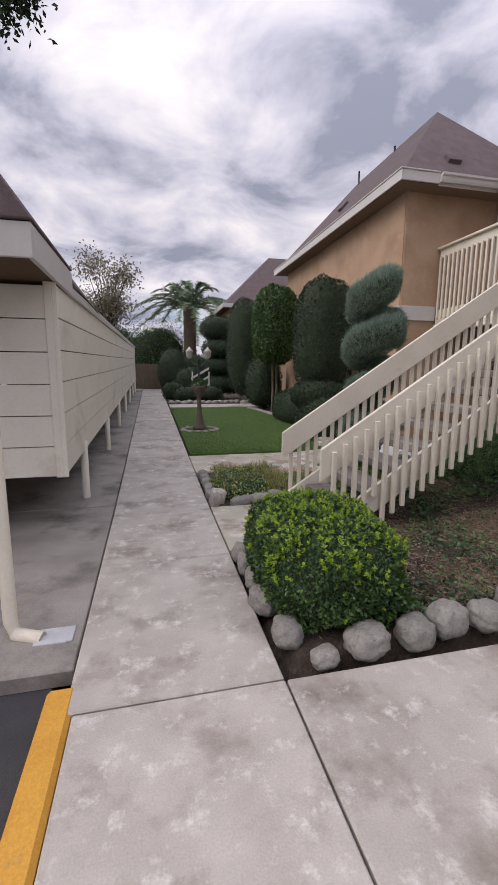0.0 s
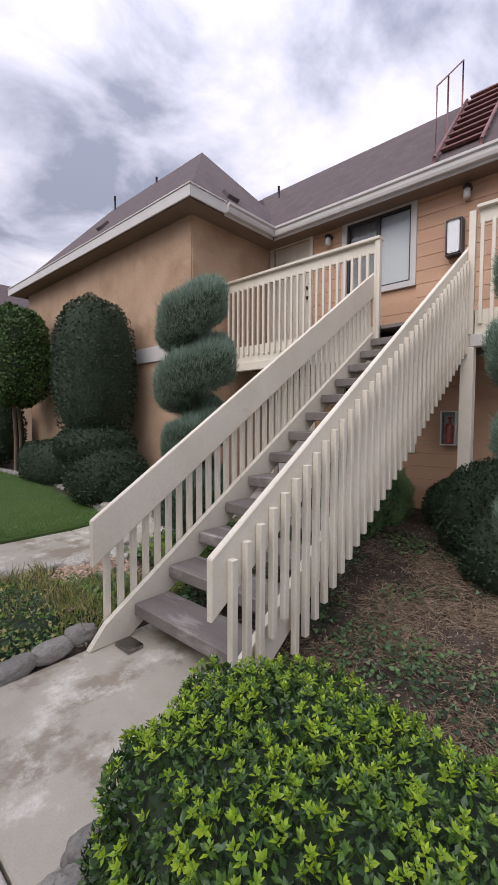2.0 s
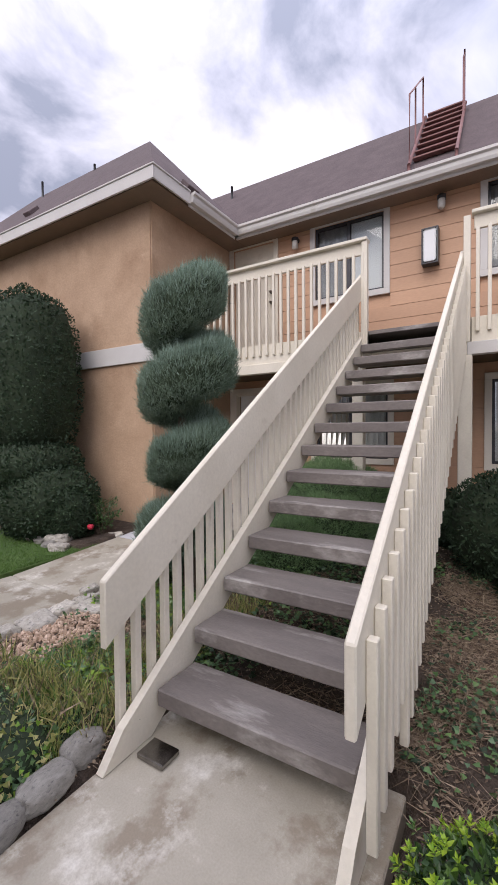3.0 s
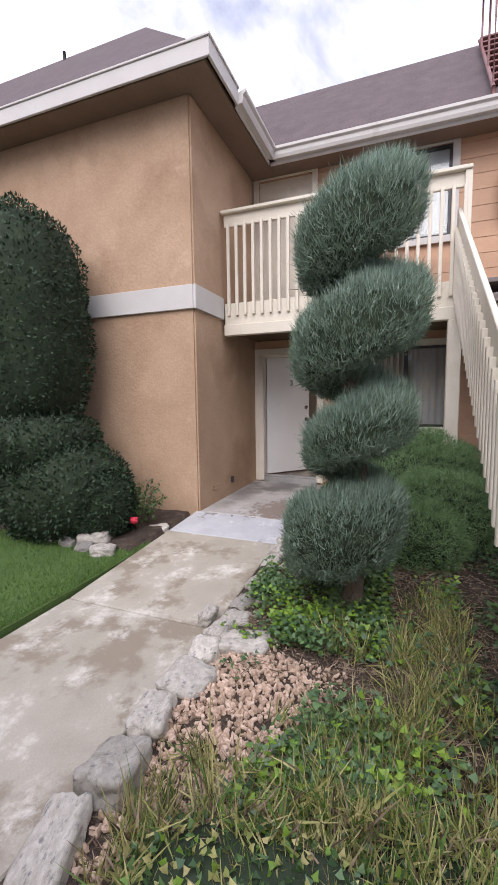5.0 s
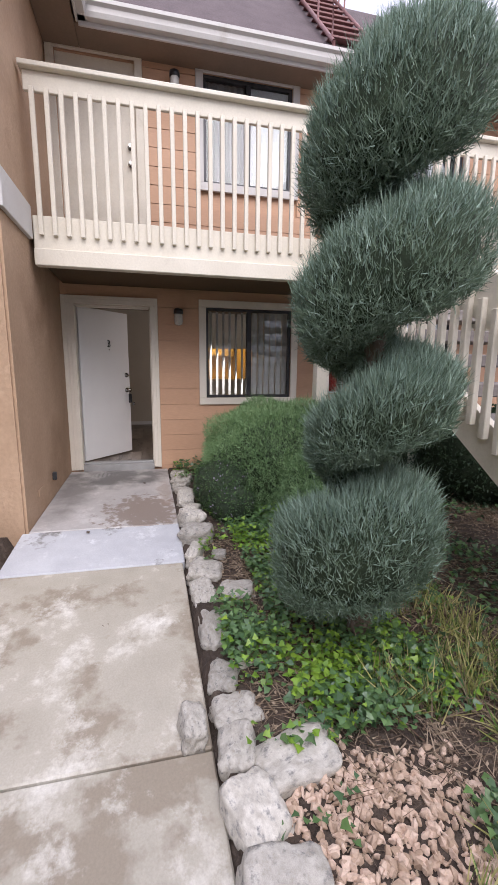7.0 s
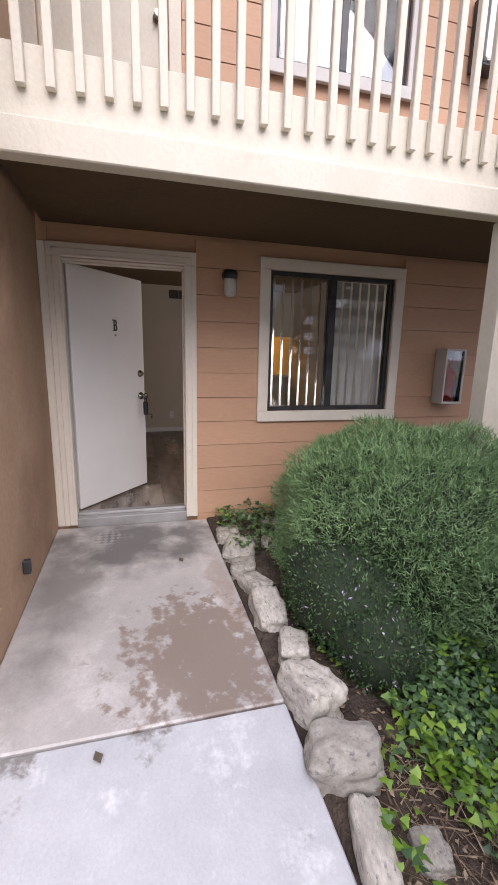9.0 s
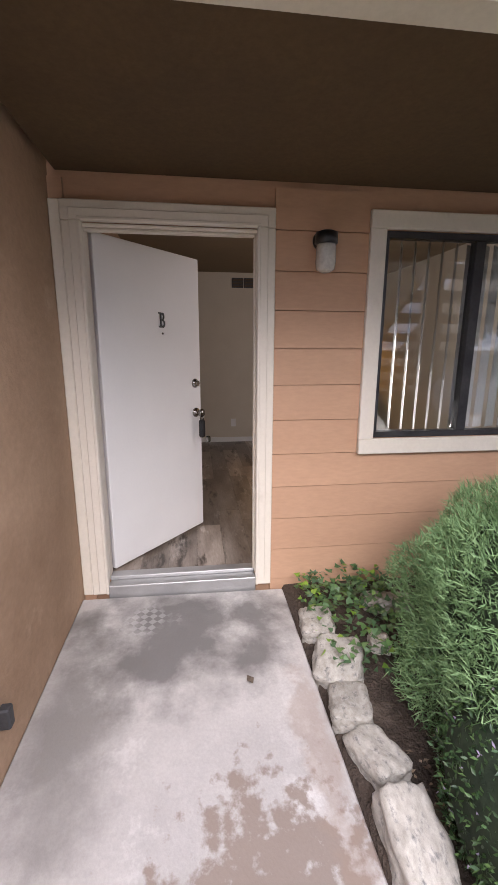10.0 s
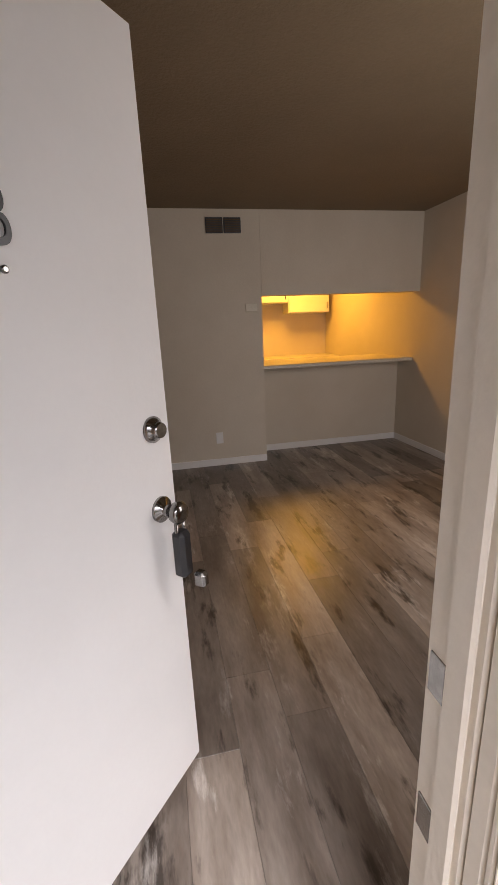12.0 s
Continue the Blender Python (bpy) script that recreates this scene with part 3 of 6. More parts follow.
lawn = sheet_box("lawn", 0.62, 3.75, 7.47, 15.2, lambda x, y: slope(y) + 0.02, 0.1, M["lawn"])
tagged(lawn, "short mown green lawn beside the walk", "lawn", kind="structure")

# ---- house ----
WX = 6.69            # outer face of the door wall
ROOF = 1.08          # roof pitch
EAVE = 4.93


def wall_with_holes(name, x0, x1, y0, y1, z0, z1, holes, mat, label):
    """A wall along y with openings (y0, y1, z0, z1) through its thickness, built from butted blocks."""
    bm = bmesh.new()
    ys = sorted({y0, y1, *[h[0] for h in holes], *[h[1] for h in holes]})
    zs = sorted({z0, z1, *[h[2] for h in holes], *[h[3] for h in holes]})
    cells = set()
    for i in range(len(ys) - 1):
        for j in range(len(zs) - 1):
            cy, cz = (ys[i] + ys[i + 1]) / 2, (zs[j] + zs[j + 1]) / 2
            if not any(h[0] < cy < h[1] and h[2] < cz < h[3] for h in holes):
                cells.add((i, j))
    cache = {}

    def vert(x, y, z):
        if (x, y, z) not in cache:
            cache[(x, y, z)] = bm.verts.new((x, y, z))
        return cache[(x, y, z)]
    for i, j in cells:
        a, b, c, d = ys[i], ys[i + 1], zs[j], zs[j + 1]
        bm.faces.new([vert(x0, a, c), vert(x0, a, d), vert(x0, b, d), vert(x0, b, c)])
        bm.faces.new([vert(x1, a, c), vert(x1, b, c), vert(x1, b, d), vert(x1, a, d)])
        for (ni, nj), (p, q) in (((i - 1, j), ((a, c), (a, d))), ((i + 1, j), ((b, d), (b, c))), ((i, j - 1), ((b, c), (a, c))), ((i, j + 1), ((a, d), (b, d)))):
            if (ni, nj) not in cells:
                bm.faces.new([vert(x0, *p), vert(x1, *p), vert(x1, *q), vert(x0, *q)])
    bmesh.ops.recalc_face_normals(bm, faces=list(bm.faces))
    me = bpy.data.meshes.new(name)
    bm.to_mesh(me)
    bm.free()
    me.materials.append(mat)
    return tagged(new(name, me), label, "wall", kind="structure")


DOOR = (6.345, 7.275, 0.26, 2.22)
HOLES = [DOOR, (4.54, 5.69, 1.10, 2.24), (2.05, 3.18, 1.07, 2.21),
         (4.60, 5.70, 3.68, 4.84), (2.10, 3.24, 3.68, 4.84), (6.47, 7.30, 2.80, 4.84)]
SOUTH = -3.0
wall_east = wall_with_holes("wall_east", WX + 0.02, WX + 0.09, SOUTH, 7.40, -0.1, 5.4, HOLES, M["siding"], "tan painted wall of the house behind lap siding")

# wing in stucco, two storeys, with a white band between them


def prism(name, outline, z0, z1, mat, label):
    """An upright wall of any outline in plan."""
    n = len(outline)
    vs = [(x, y, z0) for x, y in outline] + [(x, y, z1) for x, y in outline]
    fs = [tuple(reversed(range(n))), tuple(range(n, 2 * n))] + [(i, (i + 1) % n, n + (i + 1) % n, n + i) for i in range(n)]
    bm = bmesh.new()
    bv = [bm.verts.new(v) for v in vs]
    for f in fs:
        bm.faces.new([bv[q] for q in f])
    bmesh.ops.bevel(bm, geom=[e for e in bm.edges if abs(e.verts[0].co.z - e.verts[1].co.z) > 1], offset=0.02, segments=2, affect="EDGES")
    bmesh.ops.recalc_face_normals(bm, faces=list(bm.faces))
    me = bpy.data.meshes.new(name)
    bm.to_mesh(me)
    bm.free()
    me.materials.append(mat)
    return tagged(new(name, me), label, "wall", kind="structure")


prism("wall_wing", [(4.66, 14.3), (4.66, 7.40), (9.5, 7.40), (9.5, 7.58), (4.84, 7.58), (4.84, 14.12), (9.5, 14.12), (9.5, 14.3)], -0.1, 5.02, M["stucco"], "tan stucco walls of the projecting two-storey wing")
band = empty("trim", (4.64, 7.38, 2.57))
tagged(band, "white painted belly band round the stucco wing", "trim", kind="structure")
for a, b in (((4.625, 7.362, 2.57), (5.42, 7.398, 2.84)), ((4.622, 7.40, 2.57), (4.658, 14.2, 2.84))):
    o = box("band_board", a, b, M["white"], bevel=0.004)
    o.parent, o.matrix_parent_inverse = band, Matrix.Translation(band.location).inverted()


def roof_slab(name, pts, thick, label, courses=None):
    """A roof plane with thickness, from its outline."""
    bm = bmesh.new()
    top = [bm.verts.new(p) for p in pts]
    low = [bm.verts.new((p[0], p[1], p[2] - thick)) for p in pts]
    bm.faces.new(top)
    bm.faces.new(list(reversed(low)))
    k = len(pts)
    for i in range(k):
        bm.faces.new([top[i], low[i], low[(i + 1) % k], top[(i + 1) % k]])
    bmesh.ops.recalc_face_normals(bm, faces=list(bm.faces))
    me = bpy.data.meshes.new(name)
    bm.to_mesh(me)
    bm.free()
    me.materials.append(M["roof"])
    return tagged(new(name, me), label, "roof", kind="structure")


WROOF = 1.136          # steeper pitch of the wing
EX, WXE, SY = 6.29, 4.30, 6.99   # eave lines: door wall, wing west, wing south
RIDGE_X, RIDGE_Z = EX + 1.76, EAVE + 0.04 + ROOF * 1.76
E0 = EAVE + 0.04
ROOF_MAIN = roof_slab("roof_main", [(EX, SOUTH - 0.4, E0), (EX, SY + 0.02, E0), (RIDGE_X, SY + 0.02 + 1.76, RIDGE_Z), (RIDGE_X, SOUTH - 0.4, RIDGE_Z)], 0.10, "brown asphalt shingle roof over the door wall")
ROOF_BACK = roof_slab("roof_back", [(RIDGE_X, SOUTH - 0.4, RIDGE_Z - 0.01), (RIDGE_X, 9.0, RIDGE_Z - 0.01), (15.0, 9.0, RIDGE_Z - 1.5), (15.0, SOUTH - 0.4, RIDGE_Z - 1.5)], 0.10, "brown asphalt shingle roof over the house")
PK = 1.98
WR = [(WXE, SY, E0), (WXE + PK, SY + PK, E0 + WROOF * PK), (WXE + PK, 14.6 - PK, E0 + WROOF * PK), (WXE, 14.6, E0)]
ROOF_WEST = roof_slab("roof_west", WR, 0.10, "brown asphalt shingle roof of the wing")
ROOF_SOUTH = roof_slab("roof_south", [(WXE, SY, E0), (WXE + 2 * PK, SY, E0), (WXE + PK, SY + PK, E0 + WROOF * PK)], 0.10, "brown asphalt shingle hip of the wing")
roof_slab("roof_east", [(WXE + PK, SY + PK, E0 + WROOF * PK), (WXE + 2 * PK, SY, E0), (WXE + 2 * PK, 14.6, E0), (WXE + PK, 14.6 - PK, E0 + WROOF * PK)], 0.10, "brown asphalt shingle roof of the wing")
roof_slab("roof_north", [(WXE, 14.6, E0), (WXE + PK, 14.6 - PK, E0 + WROOF * PK), (WXE + 2 * PK, 14.6, E0)], 0.10, "brown asphalt shingle hip of the wing")
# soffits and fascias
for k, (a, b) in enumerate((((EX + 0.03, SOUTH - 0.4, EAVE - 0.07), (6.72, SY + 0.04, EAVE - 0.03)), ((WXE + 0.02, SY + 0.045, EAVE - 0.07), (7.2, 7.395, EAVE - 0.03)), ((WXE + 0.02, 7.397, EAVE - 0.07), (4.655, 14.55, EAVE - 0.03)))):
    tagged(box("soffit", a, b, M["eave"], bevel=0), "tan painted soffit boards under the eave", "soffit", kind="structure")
fascia = empty("trim", (WXE, SY, EAVE))
tagged(fascia, "cream painted fascia boards and gutter along the eaves", "fascia", kind="structure")
inv = Matrix.Translation(fascia.location).inverted()
for nm, a, b in (("fascia_board", (WXE - 0.01, SY - 0.03, EAVE - 0.08), (5.02, SY, EAVE + 0.09)), ("fascia_board", (WXE - 0.04, SY - 0.03, EAVE - 0.08), (WXE - 0.01, 14.62, EAVE + 0.09)),
                 ("drip_edge", (WXE - 0.055, SY - 0.045, EAVE + 0.091), (5.02, SY + 0.01, EAVE + 0.115)), ("drip_edge", (WXE - 0.055, SY + 0.011, EAVE + 0.091), (WXE, 14.62, EAVE + 0.115)),
                 ("gutter_back", (5.02, SY, EAVE - 0.10), (EX - 0.03, SY + 0.02, EAVE + 0.06)), ("gutter_back", (EX, SOUTH - 0.4, EAVE - 0.10), (EX + 0.025, SY, EAVE + 0.06))):
    o = box(nm, a, b, M["white"])
    o.parent, o.matrix_parent_inverse = fascia, inv


def gutter(pts_dir, a, b):
    """A stepped gutter trough along x or y."""
    prof = [(0, -0.06), (0.07, -0.06), (0.085, -0.02), (0.085, 0.03), (0.115, 0.05), (0.115, 0.085), (0.10, 0.085), (0.0, 0.05)]
    vs = []
    for e in (a, b):
        for o, z in prof:
            vs.append((e[0] + pts_dir[0] * o, e[1] + pts_dir[1] * o, e[2] + z))
    n = len(prof)
    fs = [(i, (i + 1) % n, n + (i + 1) % n, n + i) for i in range(n)] + [tuple(range(n)), tuple(reversed(range(n, 2 * n)))]
    o = new("gutter", mesh_of("gutter", vs, fs, M["white"]))
    o.parent, o.matrix_parent_inverse = fascia, inv


gutter((-1, 0), (EX, SOUTH - 0.4, EAVE), (EX, SY, EAVE))
gutter((0, -1), (5.02, SY, EAVE), (EX, SY, EAVE))

# ---- balcony ----
DECK = 2.78


def baluster_row(parent, mesh, spots):
    for x, y, z in spots:
        o = new("baluster", mesh)
        o.parent = parent
        o.matrix_parent_inverse = Matrix.Translation(parent.location).inverted()
        o.location = (x, y, z)


def part(o, parent):
    o.parent, o.matrix_parent_inverse = parent, Matrix.Translation(parent.location).inverted()
    return o


balcony = empty("balcony", (6.0, 5.6, 2.4))
tagged(balcony, "cream painted wooden balcony with plank rail and balusters", "balcony")
for nm, a, b, mt in (("deck", (5.47, SOUTH, DECK - 0.05), (6.685, 7.36, DECK), "tread"), ("fascia_board", (5.432, 4.50, 2.50), (5.47, 7.36, 2.775), "cream"), ("beam", (5.40, 4.45, 2.36), (5.50, 7.36, 2.50), "cream"),
                     ("fascia_board", (5.432, SOUTH, 2.50), (5.47, 3.36, 2.775), "cream"), ("beam", (5.40, SOUTH, 2.36), (5.50, 3.40, 2.50), "white"), ("beam", (5.41, 3.40, 2.37), (5.50, 4.45, 2.499), "cream"),
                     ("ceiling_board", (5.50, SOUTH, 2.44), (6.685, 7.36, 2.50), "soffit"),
                     ("rail_board", (5.44, 4.52, 3.73), (5.475, 7.36, 3.885), "cream"), ("rail_cap", (5.38, 4.50, 3.885), (5.53, 7.38, 3.925), "cream"),
                     ("rail_board", (5.44, SOUTH, 3.73), (5.475, 3.34, 3.885), "cream"), ("rail_cap", (5.38, SOUTH, 3.885), (5.53, 3.36, 3.925), "cream")):
    part(box(nm, a, b, M[mt], bevel=0.006), balcony)
BAL = box_mesh("baluster", (-0.018, -0.019, 0), (0.018, 0.019, 1.135), M["cream"], 0.004)
baluster_row(balcony, BAL, [(5.412, 7.29 - 0.1138 * k, 2.61) for k in range(25)] + [(5.412, 3.3 - 0.1138 * k, 2.61) for k in range(52)])
for yy in (4.62, 3.42):
    p = box("porch_post", (5.385, yy - 0.07, 0.0), (5.515, yy + 0.07, 2.358), M["cream"], bevel=0.008)
    tagged(p, "cream painted square porch post under the balcony", "post", "porch posts")

# ---- stair ----
stair = empty("staircase", (1.5, 4.0, 0.0))
tagged(stair, "cream painted wooden stair with grey open treads", "staircase")
RM = 0.655
TR = box_mesh("tread", (0, 0, -0.09), (0.30, 1.02, 0), M["tread"], 0.008)
for k in range(13):
    o = part(new("tread", TR), stair)
    o.location = (1.73 + 0.297 * k, 3.53, 0.23 + 0.196 * k)


def sloped_board(name, x0, x1, y0, y1, top_at, depth, plumb=True):
    """A raking board: top_at(x) is its top edge, depth is measured straight down."""
    zt = [top_at(x0), top_at(x1)]
    return part(hexa(name, [(x0, y0, zt[0] - depth), (x1, y0, zt[1] - depth), (x1, y1, zt[1] - depth), (x0, y1, zt[0] - depth),
                            (x0, y0, zt[0]), (x1, y0, zt[1]), (x1, y1, zt[1]), (x0, y1, zt[0])], M["cream"], bevel=0.006), stair)


sloped_board("rail_board", 1.44, 5.62, 4.575, 4.615, lambda x: 0.86 + RM * (x - 1.44), 0.31)
sloped_board("rail_board", 1.45, 5.60, 3.445, 3.485, lambda x: 0.86 + RM * (x - 1.44), 0.31)
for ya in (4.56, 3.47):
    # string with a foot cut level on the paving
    f = lambda x: 0.17 + RM * (x - 1.56)
    me = []
    for y in (ya, ya + 0.045):
        me += [(1.40, y, 0.005), (1.52, y, 0.145), (5.46, y, f(5.46)), (5.46, y, f(5.46) - 0.28), (1.70, y, 0.005)]
    fs = [(0, 1, 2, 3, 4), (9, 8, 7, 6, 5)] + [(i, 5 + i, 5 + (i + 1) % 5, (i + 1) % 5) for i in range(5)]
    part(new("string_board", mesh_of("string_board", me, fs, M["cream"])), stair)


def raking_baluster(length):
    a = 0.021
    z0, z1 = -length, 0
    return hexa_mesh("baluster", [(-a, -0.019, z0), (a, -0.019, z0), (a, 0.019, z0), (-a, 0.019, z0), (-a, -0.019, z1), (a, -0.019, z1), (a, 0.019, z1), (-a, 0.019, z1)], M["cream"], 0.004)


LONG, MIDB, SHORT = raking_baluster(1.04), raking_baluster(0.72), raking_baluster(0.70)
for k in range(38):
    x = 1.57 + 0.1045 * k
    top = 0.86 + RM * (x - 1.44)
    o = part(new("baluster", LONG if x > 2.0 else MIDB), stair)
    o.location = (x, 3.425, top - 0.10)
    o = part(new("baluster", SHORT), stair)
    o.location = (x, 4.634, top - 0.16)
part(box("newel_post", (5.40, 4.50, 2.50), (5.47, 4.57, 3.88), M["cream"]), stair)
part(box("newel_post", (5.40, 3.37, 2.50), (5.47, 3.44, 3.88), M["cream"]), stair)


# ---- doors and windows ----
def casing(parent, y0, y1, z0, z1, w, mat, sill=True, x=WX):
    """Flat trim boards round an opening, butted at the corners."""
    t = 0.03
    part(box("casing", (x - t, y0 - w, z1), (x - 0.001, y1 + w, z1 + w), M[mat], bevel=0.004), parent)
    if sill:
        part(box("sill", (x - t - 0.006, y0 - w, z0 - w), (x - 0.001, y1 + w, z0), M[mat], bevel=0.004), parent)
    zb = z0 if sill else z0 - 0.06
    for a, b in ((y0 - w, y0), (y1, y1 + w)):
        part(box("casing", (x - t, a, zb), (x - 0.001, b, z1), M[mat], bevel=0.004), parent)


def window(name, y0, y1, z0, z1, blinds=True, shade=False):
    w = empty(name, (WX, (y0 + y1) / 2, z0))
    tagged(w, "dark framed sliding window with white trim and blinds", "window", "house windows", "structure")
    casing(w, y0, y1, z0, z1, 0.09, "casing" if z0 < 2 else "white")
    ym = (y0 + y1) / 2
    t = 0.035
    for nm, a, b in (("frame", (y0, z0), (y1, z0 + t)), ("frame", (y0, z1 - t), (y1, z1)), ("frame", (y0, z0 + t), (y0 + t, z1 - t)), ("frame", (y1 - t, z0 + t), (y1, z1 - t)), ("frame", (ym - 0.03, z0 + t), (ym + 0.03, z1 - t))):
        part(box(nm, (WX + 0.012, a[0], a[1]), (WX + 0.07, b[0], b[1]), M["alu"], bevel=0.003), w)
    for a, b, x in ((y0 + t, ym - 0.03, WX + 0.03), (ym + 0.03, y1 - t, WX + 0.045)):
        g = part(box("pane", (x, a, z0 + t), (x + 0.005, b, z1 - t), M["glass"], bevel=0), w)
        g.visible_shadow = False
    if blinds:
        n = int((y1 - y0) / 0.085)
        for k in range(n):
            s = part(new("slat", SLAT), w)
            s.matrix_basis = pose(WX + 0.125, y0 + 0.05 + k * 0.085, z1 - 0.03, 0, 0, 22 if k < n * 0.5 else 60)
            s.scale = (1, 1, (z1 - z0 - 0.06))
    if shade:
        part(box("roller_shade", (WX + 0.074, y0 + 0.01, z0 + 0.02), (WX + 0.08, ym, z1 - 0.02), M["shade_cloth"], bevel=0), w)
        n = 14   # gathered drape behind the other pane
        vs = [(WX + 0.10 + 0.018 * (k % 2), ym + (y1 - ym) * k / n, z) for k in range(n + 1) for z in (z0 + 0.02, z1 - 0.02)]
        part(new("drape", mesh_of("drape", vs, [(2 * k, 2 * k + 1, 2 * k + 3, 2 * k + 2) for k in range(n)], M["drape"])), w)


def slat_mesh():
    vs, fs = [], []
    for i in range(5):
        a = (i / 4 - 0.5)
        vs += [(0.012 * (0.25 - a * a) * 4, a * 0.089, 0), (0.012 * (0.25 - a * a) * 4, a * 0.089, -1)]
    fs = [(2 * i, 2 * i + 1, 2 * i + 3, 2 * i + 2) for i in range(4)]
    me = mesh_of("slat", vs, fs, M["blind"], smooth=True)
    return me


SLAT = slat_mesh()
window("window_1", 4.54, 5.69, 1.10, 2.24)
window("window_2", 2.05, 3.18, 1.07, 2.21)
window("window_3", 4.60, 5.70, 3.68, 4.84, blinds=False, shade=True)
window("window_4", 2.10, 3.24, 3.68, 4.84, blinds=False, shade=True)

door = empty("door_1", (6.80, 7.24, 0.26))
tagged(door, "white entry door standing half open with black letter", "door", kind="structure")
LEAF = pose(6.80, 7.235, 0.285, 0, 0, math.degrees(math.atan2(6.685 - 7.235, 7.45 - 6.80)))
PL = Matrix.Translation(door.location).inverted() @ LEAF


def on_leaf(o):
    o.parent = door
    o.matrix_basis = PL @ o.matrix_basis
    return o


on_leaf(box("leaf", (0.0, 0, 0), (0.852, 0.044, 1.925), M["door"], bevel=0.003))
for zz in (1.09, 0.88):
    prof = [(0.033, 0), (0.033, 0.006), (0.026, 0.012), (0.020, 0.022), (0.018, 0.03)] if zz > 1 else [(0.034, 0), (0.034, 0.008), (0.014, 0.014), (0.014, 0.035), (0.026, 0.045), (0.030, 0.06), (0.024, 0.07), (0.010, 0.074)]
    o = new("deadbolt" if zz > 1 else "knob", lathe_mesh("knob", prof, M["chrome"], 18))
    o.matrix_basis = pose(0.79, 0, zz, 90, 0, 0)
    on_leaf(o)
o = new("key_box", box_mesh("key_box", (0.772, -0.075, 0.70), (0.815, -0.035, 0.83), M["black"], 0.01))
on_leaf(o)
o = tube("key_box_shackle", [(0.778, -0.055, 0.83), (0.778, -0.055, 0.875), (0.794, -0.055, 0.892), (0.809, -0.055, 0.875), (0.809, -0.055, 0.83)], 0.005, M["chrome"])
on_leaf(o)
o = new("key_box_cover", box_mesh("key_box_cover", (0.80, -0.11, 0.665), (0.83, -0.075, 0.71), M["chrome"], 0.008))
on_leaf(o)
font = bpy.data.curves.new("letter", "FONT")
font.body, font.size, font.extrude, font.align_x = "B", 0.135, 0.003, "CENTER"
font.materials.append(M["black"])
letter = new("letter", font)
letter.matrix_basis = pose(0.485, -0.005, 1.46, 90, 0, 0) @ Matrix.Diagonal((0.62, 1, 1, 1))
on_leaf(letter)
for zz in (1.461, 1.545):
    on_leaf(new("letter", box_mesh("letter", (0.453, -0.008, zz), (0.474, -0.002, zz + 0.008), M["black"], 0.001)))
on_leaf(new("peephole", lathe_mesh("peephole", [(0.007, 0), (0.007, 0.004), (0.004, 0.006)], M["chrome"], 12))).matrix_basis = PL @ pose(0.487, 0, 1.425, 90, 0, 0)

frame_1 = empty("doorway_1", (WX, 6.8, 0.2))
tagged(frame_1, "cream door casing with stepped jamb and metal threshold", "door frame", kind="structure")
casing(frame_1, 6.385, 7.25, 0.26, 2.22, 0.095, "casing", sill=False)
part(box("casing", (WX - 0.025, 7.346, 0.2), (WX - 0.001, 7.398, 2.315), M["casing"]), frame_1)
for a, b in (((WX - 0.042, 6.33, 0.21), (WX - 0.031, 6.385, 2.22)), ((WX - 0.042, 7.25, 0.21), (WX - 0.031, 7.305, 2.22)), ((WX - 0.042, 6.33, 2.22), (WX - 0.031, 7.305, 2.275)), ((WX - 0.05, 6.37, 0.21), (WX - 0.043, 6.385, 2.22)), ((WX - 0.05, 7.25, 0.21), (WX - 0.043, 7.265, 2.22)), ((WX - 0.05, 6.37, 2.22), (WX - 0.043, 7.265, 2.235))):
    part(box("moulding", a, b, M["casing"], bevel=0.003), frame_1)
for a, b, mt in (((WX + 0.0, 6.349, 0.27), (WX + 0.095, 6.386, 2.2), "casing"), ((WX + 0.0, 7.25, 0.27), (WX + 0.095, 7.273, 2.2), "casing"), ((WX + 0.0, 6.349, 2.2), (WX + 0.095, 7.273, 2.219), "casing"),
                 ((WX + 0.01, 6.386, 0.286), (WX + 0.05, 6.396, 2.185), "casing"), ((WX + 0.01, 6.396, 2.185), (WX + 0.05, 7.25, 2.199), "casing"),
                 ((WX - 0.05, 6.385, 0.17), (WX + 0.10, 7.25, 0.262), "sill_metal"), ((WX + 0.02, 6.385, 0.262), (WX + 0.09, 7.25, 0.285), "sill_metal")):
    part(box("threshold" if mt == "sill_metal" else "jamb", a, b, M[mt], bevel=0.004), frame_1)
for zz in (1.17, 0.93):
    part(box("strike_plate", (WX + 0.055, 6.385, zz - 0.03), (WX + 0.085, 6.3885, zz + 0.03), M["chrome"], bevel=0.001), frame_1)

door_up = empty("door_2", (WX, 6.88, DECK))
tagged(door_up, "closed white upstairs door behind the balcony rail", "door", kind="structure")
part(box("leaf", (WX + 0.04, 6.47, DECK + 0.02), (WX + 0.085, 7.30, 4.84), M["cream"]), door_up)
for zz in (3.98, 3.80):
    part(lathe("knob", [(0.032, 0), (0.032, 0.008), (0.014, 0.014), (0.014, 0.03), (0.027, 0.042), (0.022, 0.062)], M["chrome"], pose(WX + 0.04, 6.54, zz, 0, -90, 0), None, 14), door_up)
casing(door_up, 6.47, 7.30, DECK + 0.08, 4.84, 0.085, "cream", sill=False)

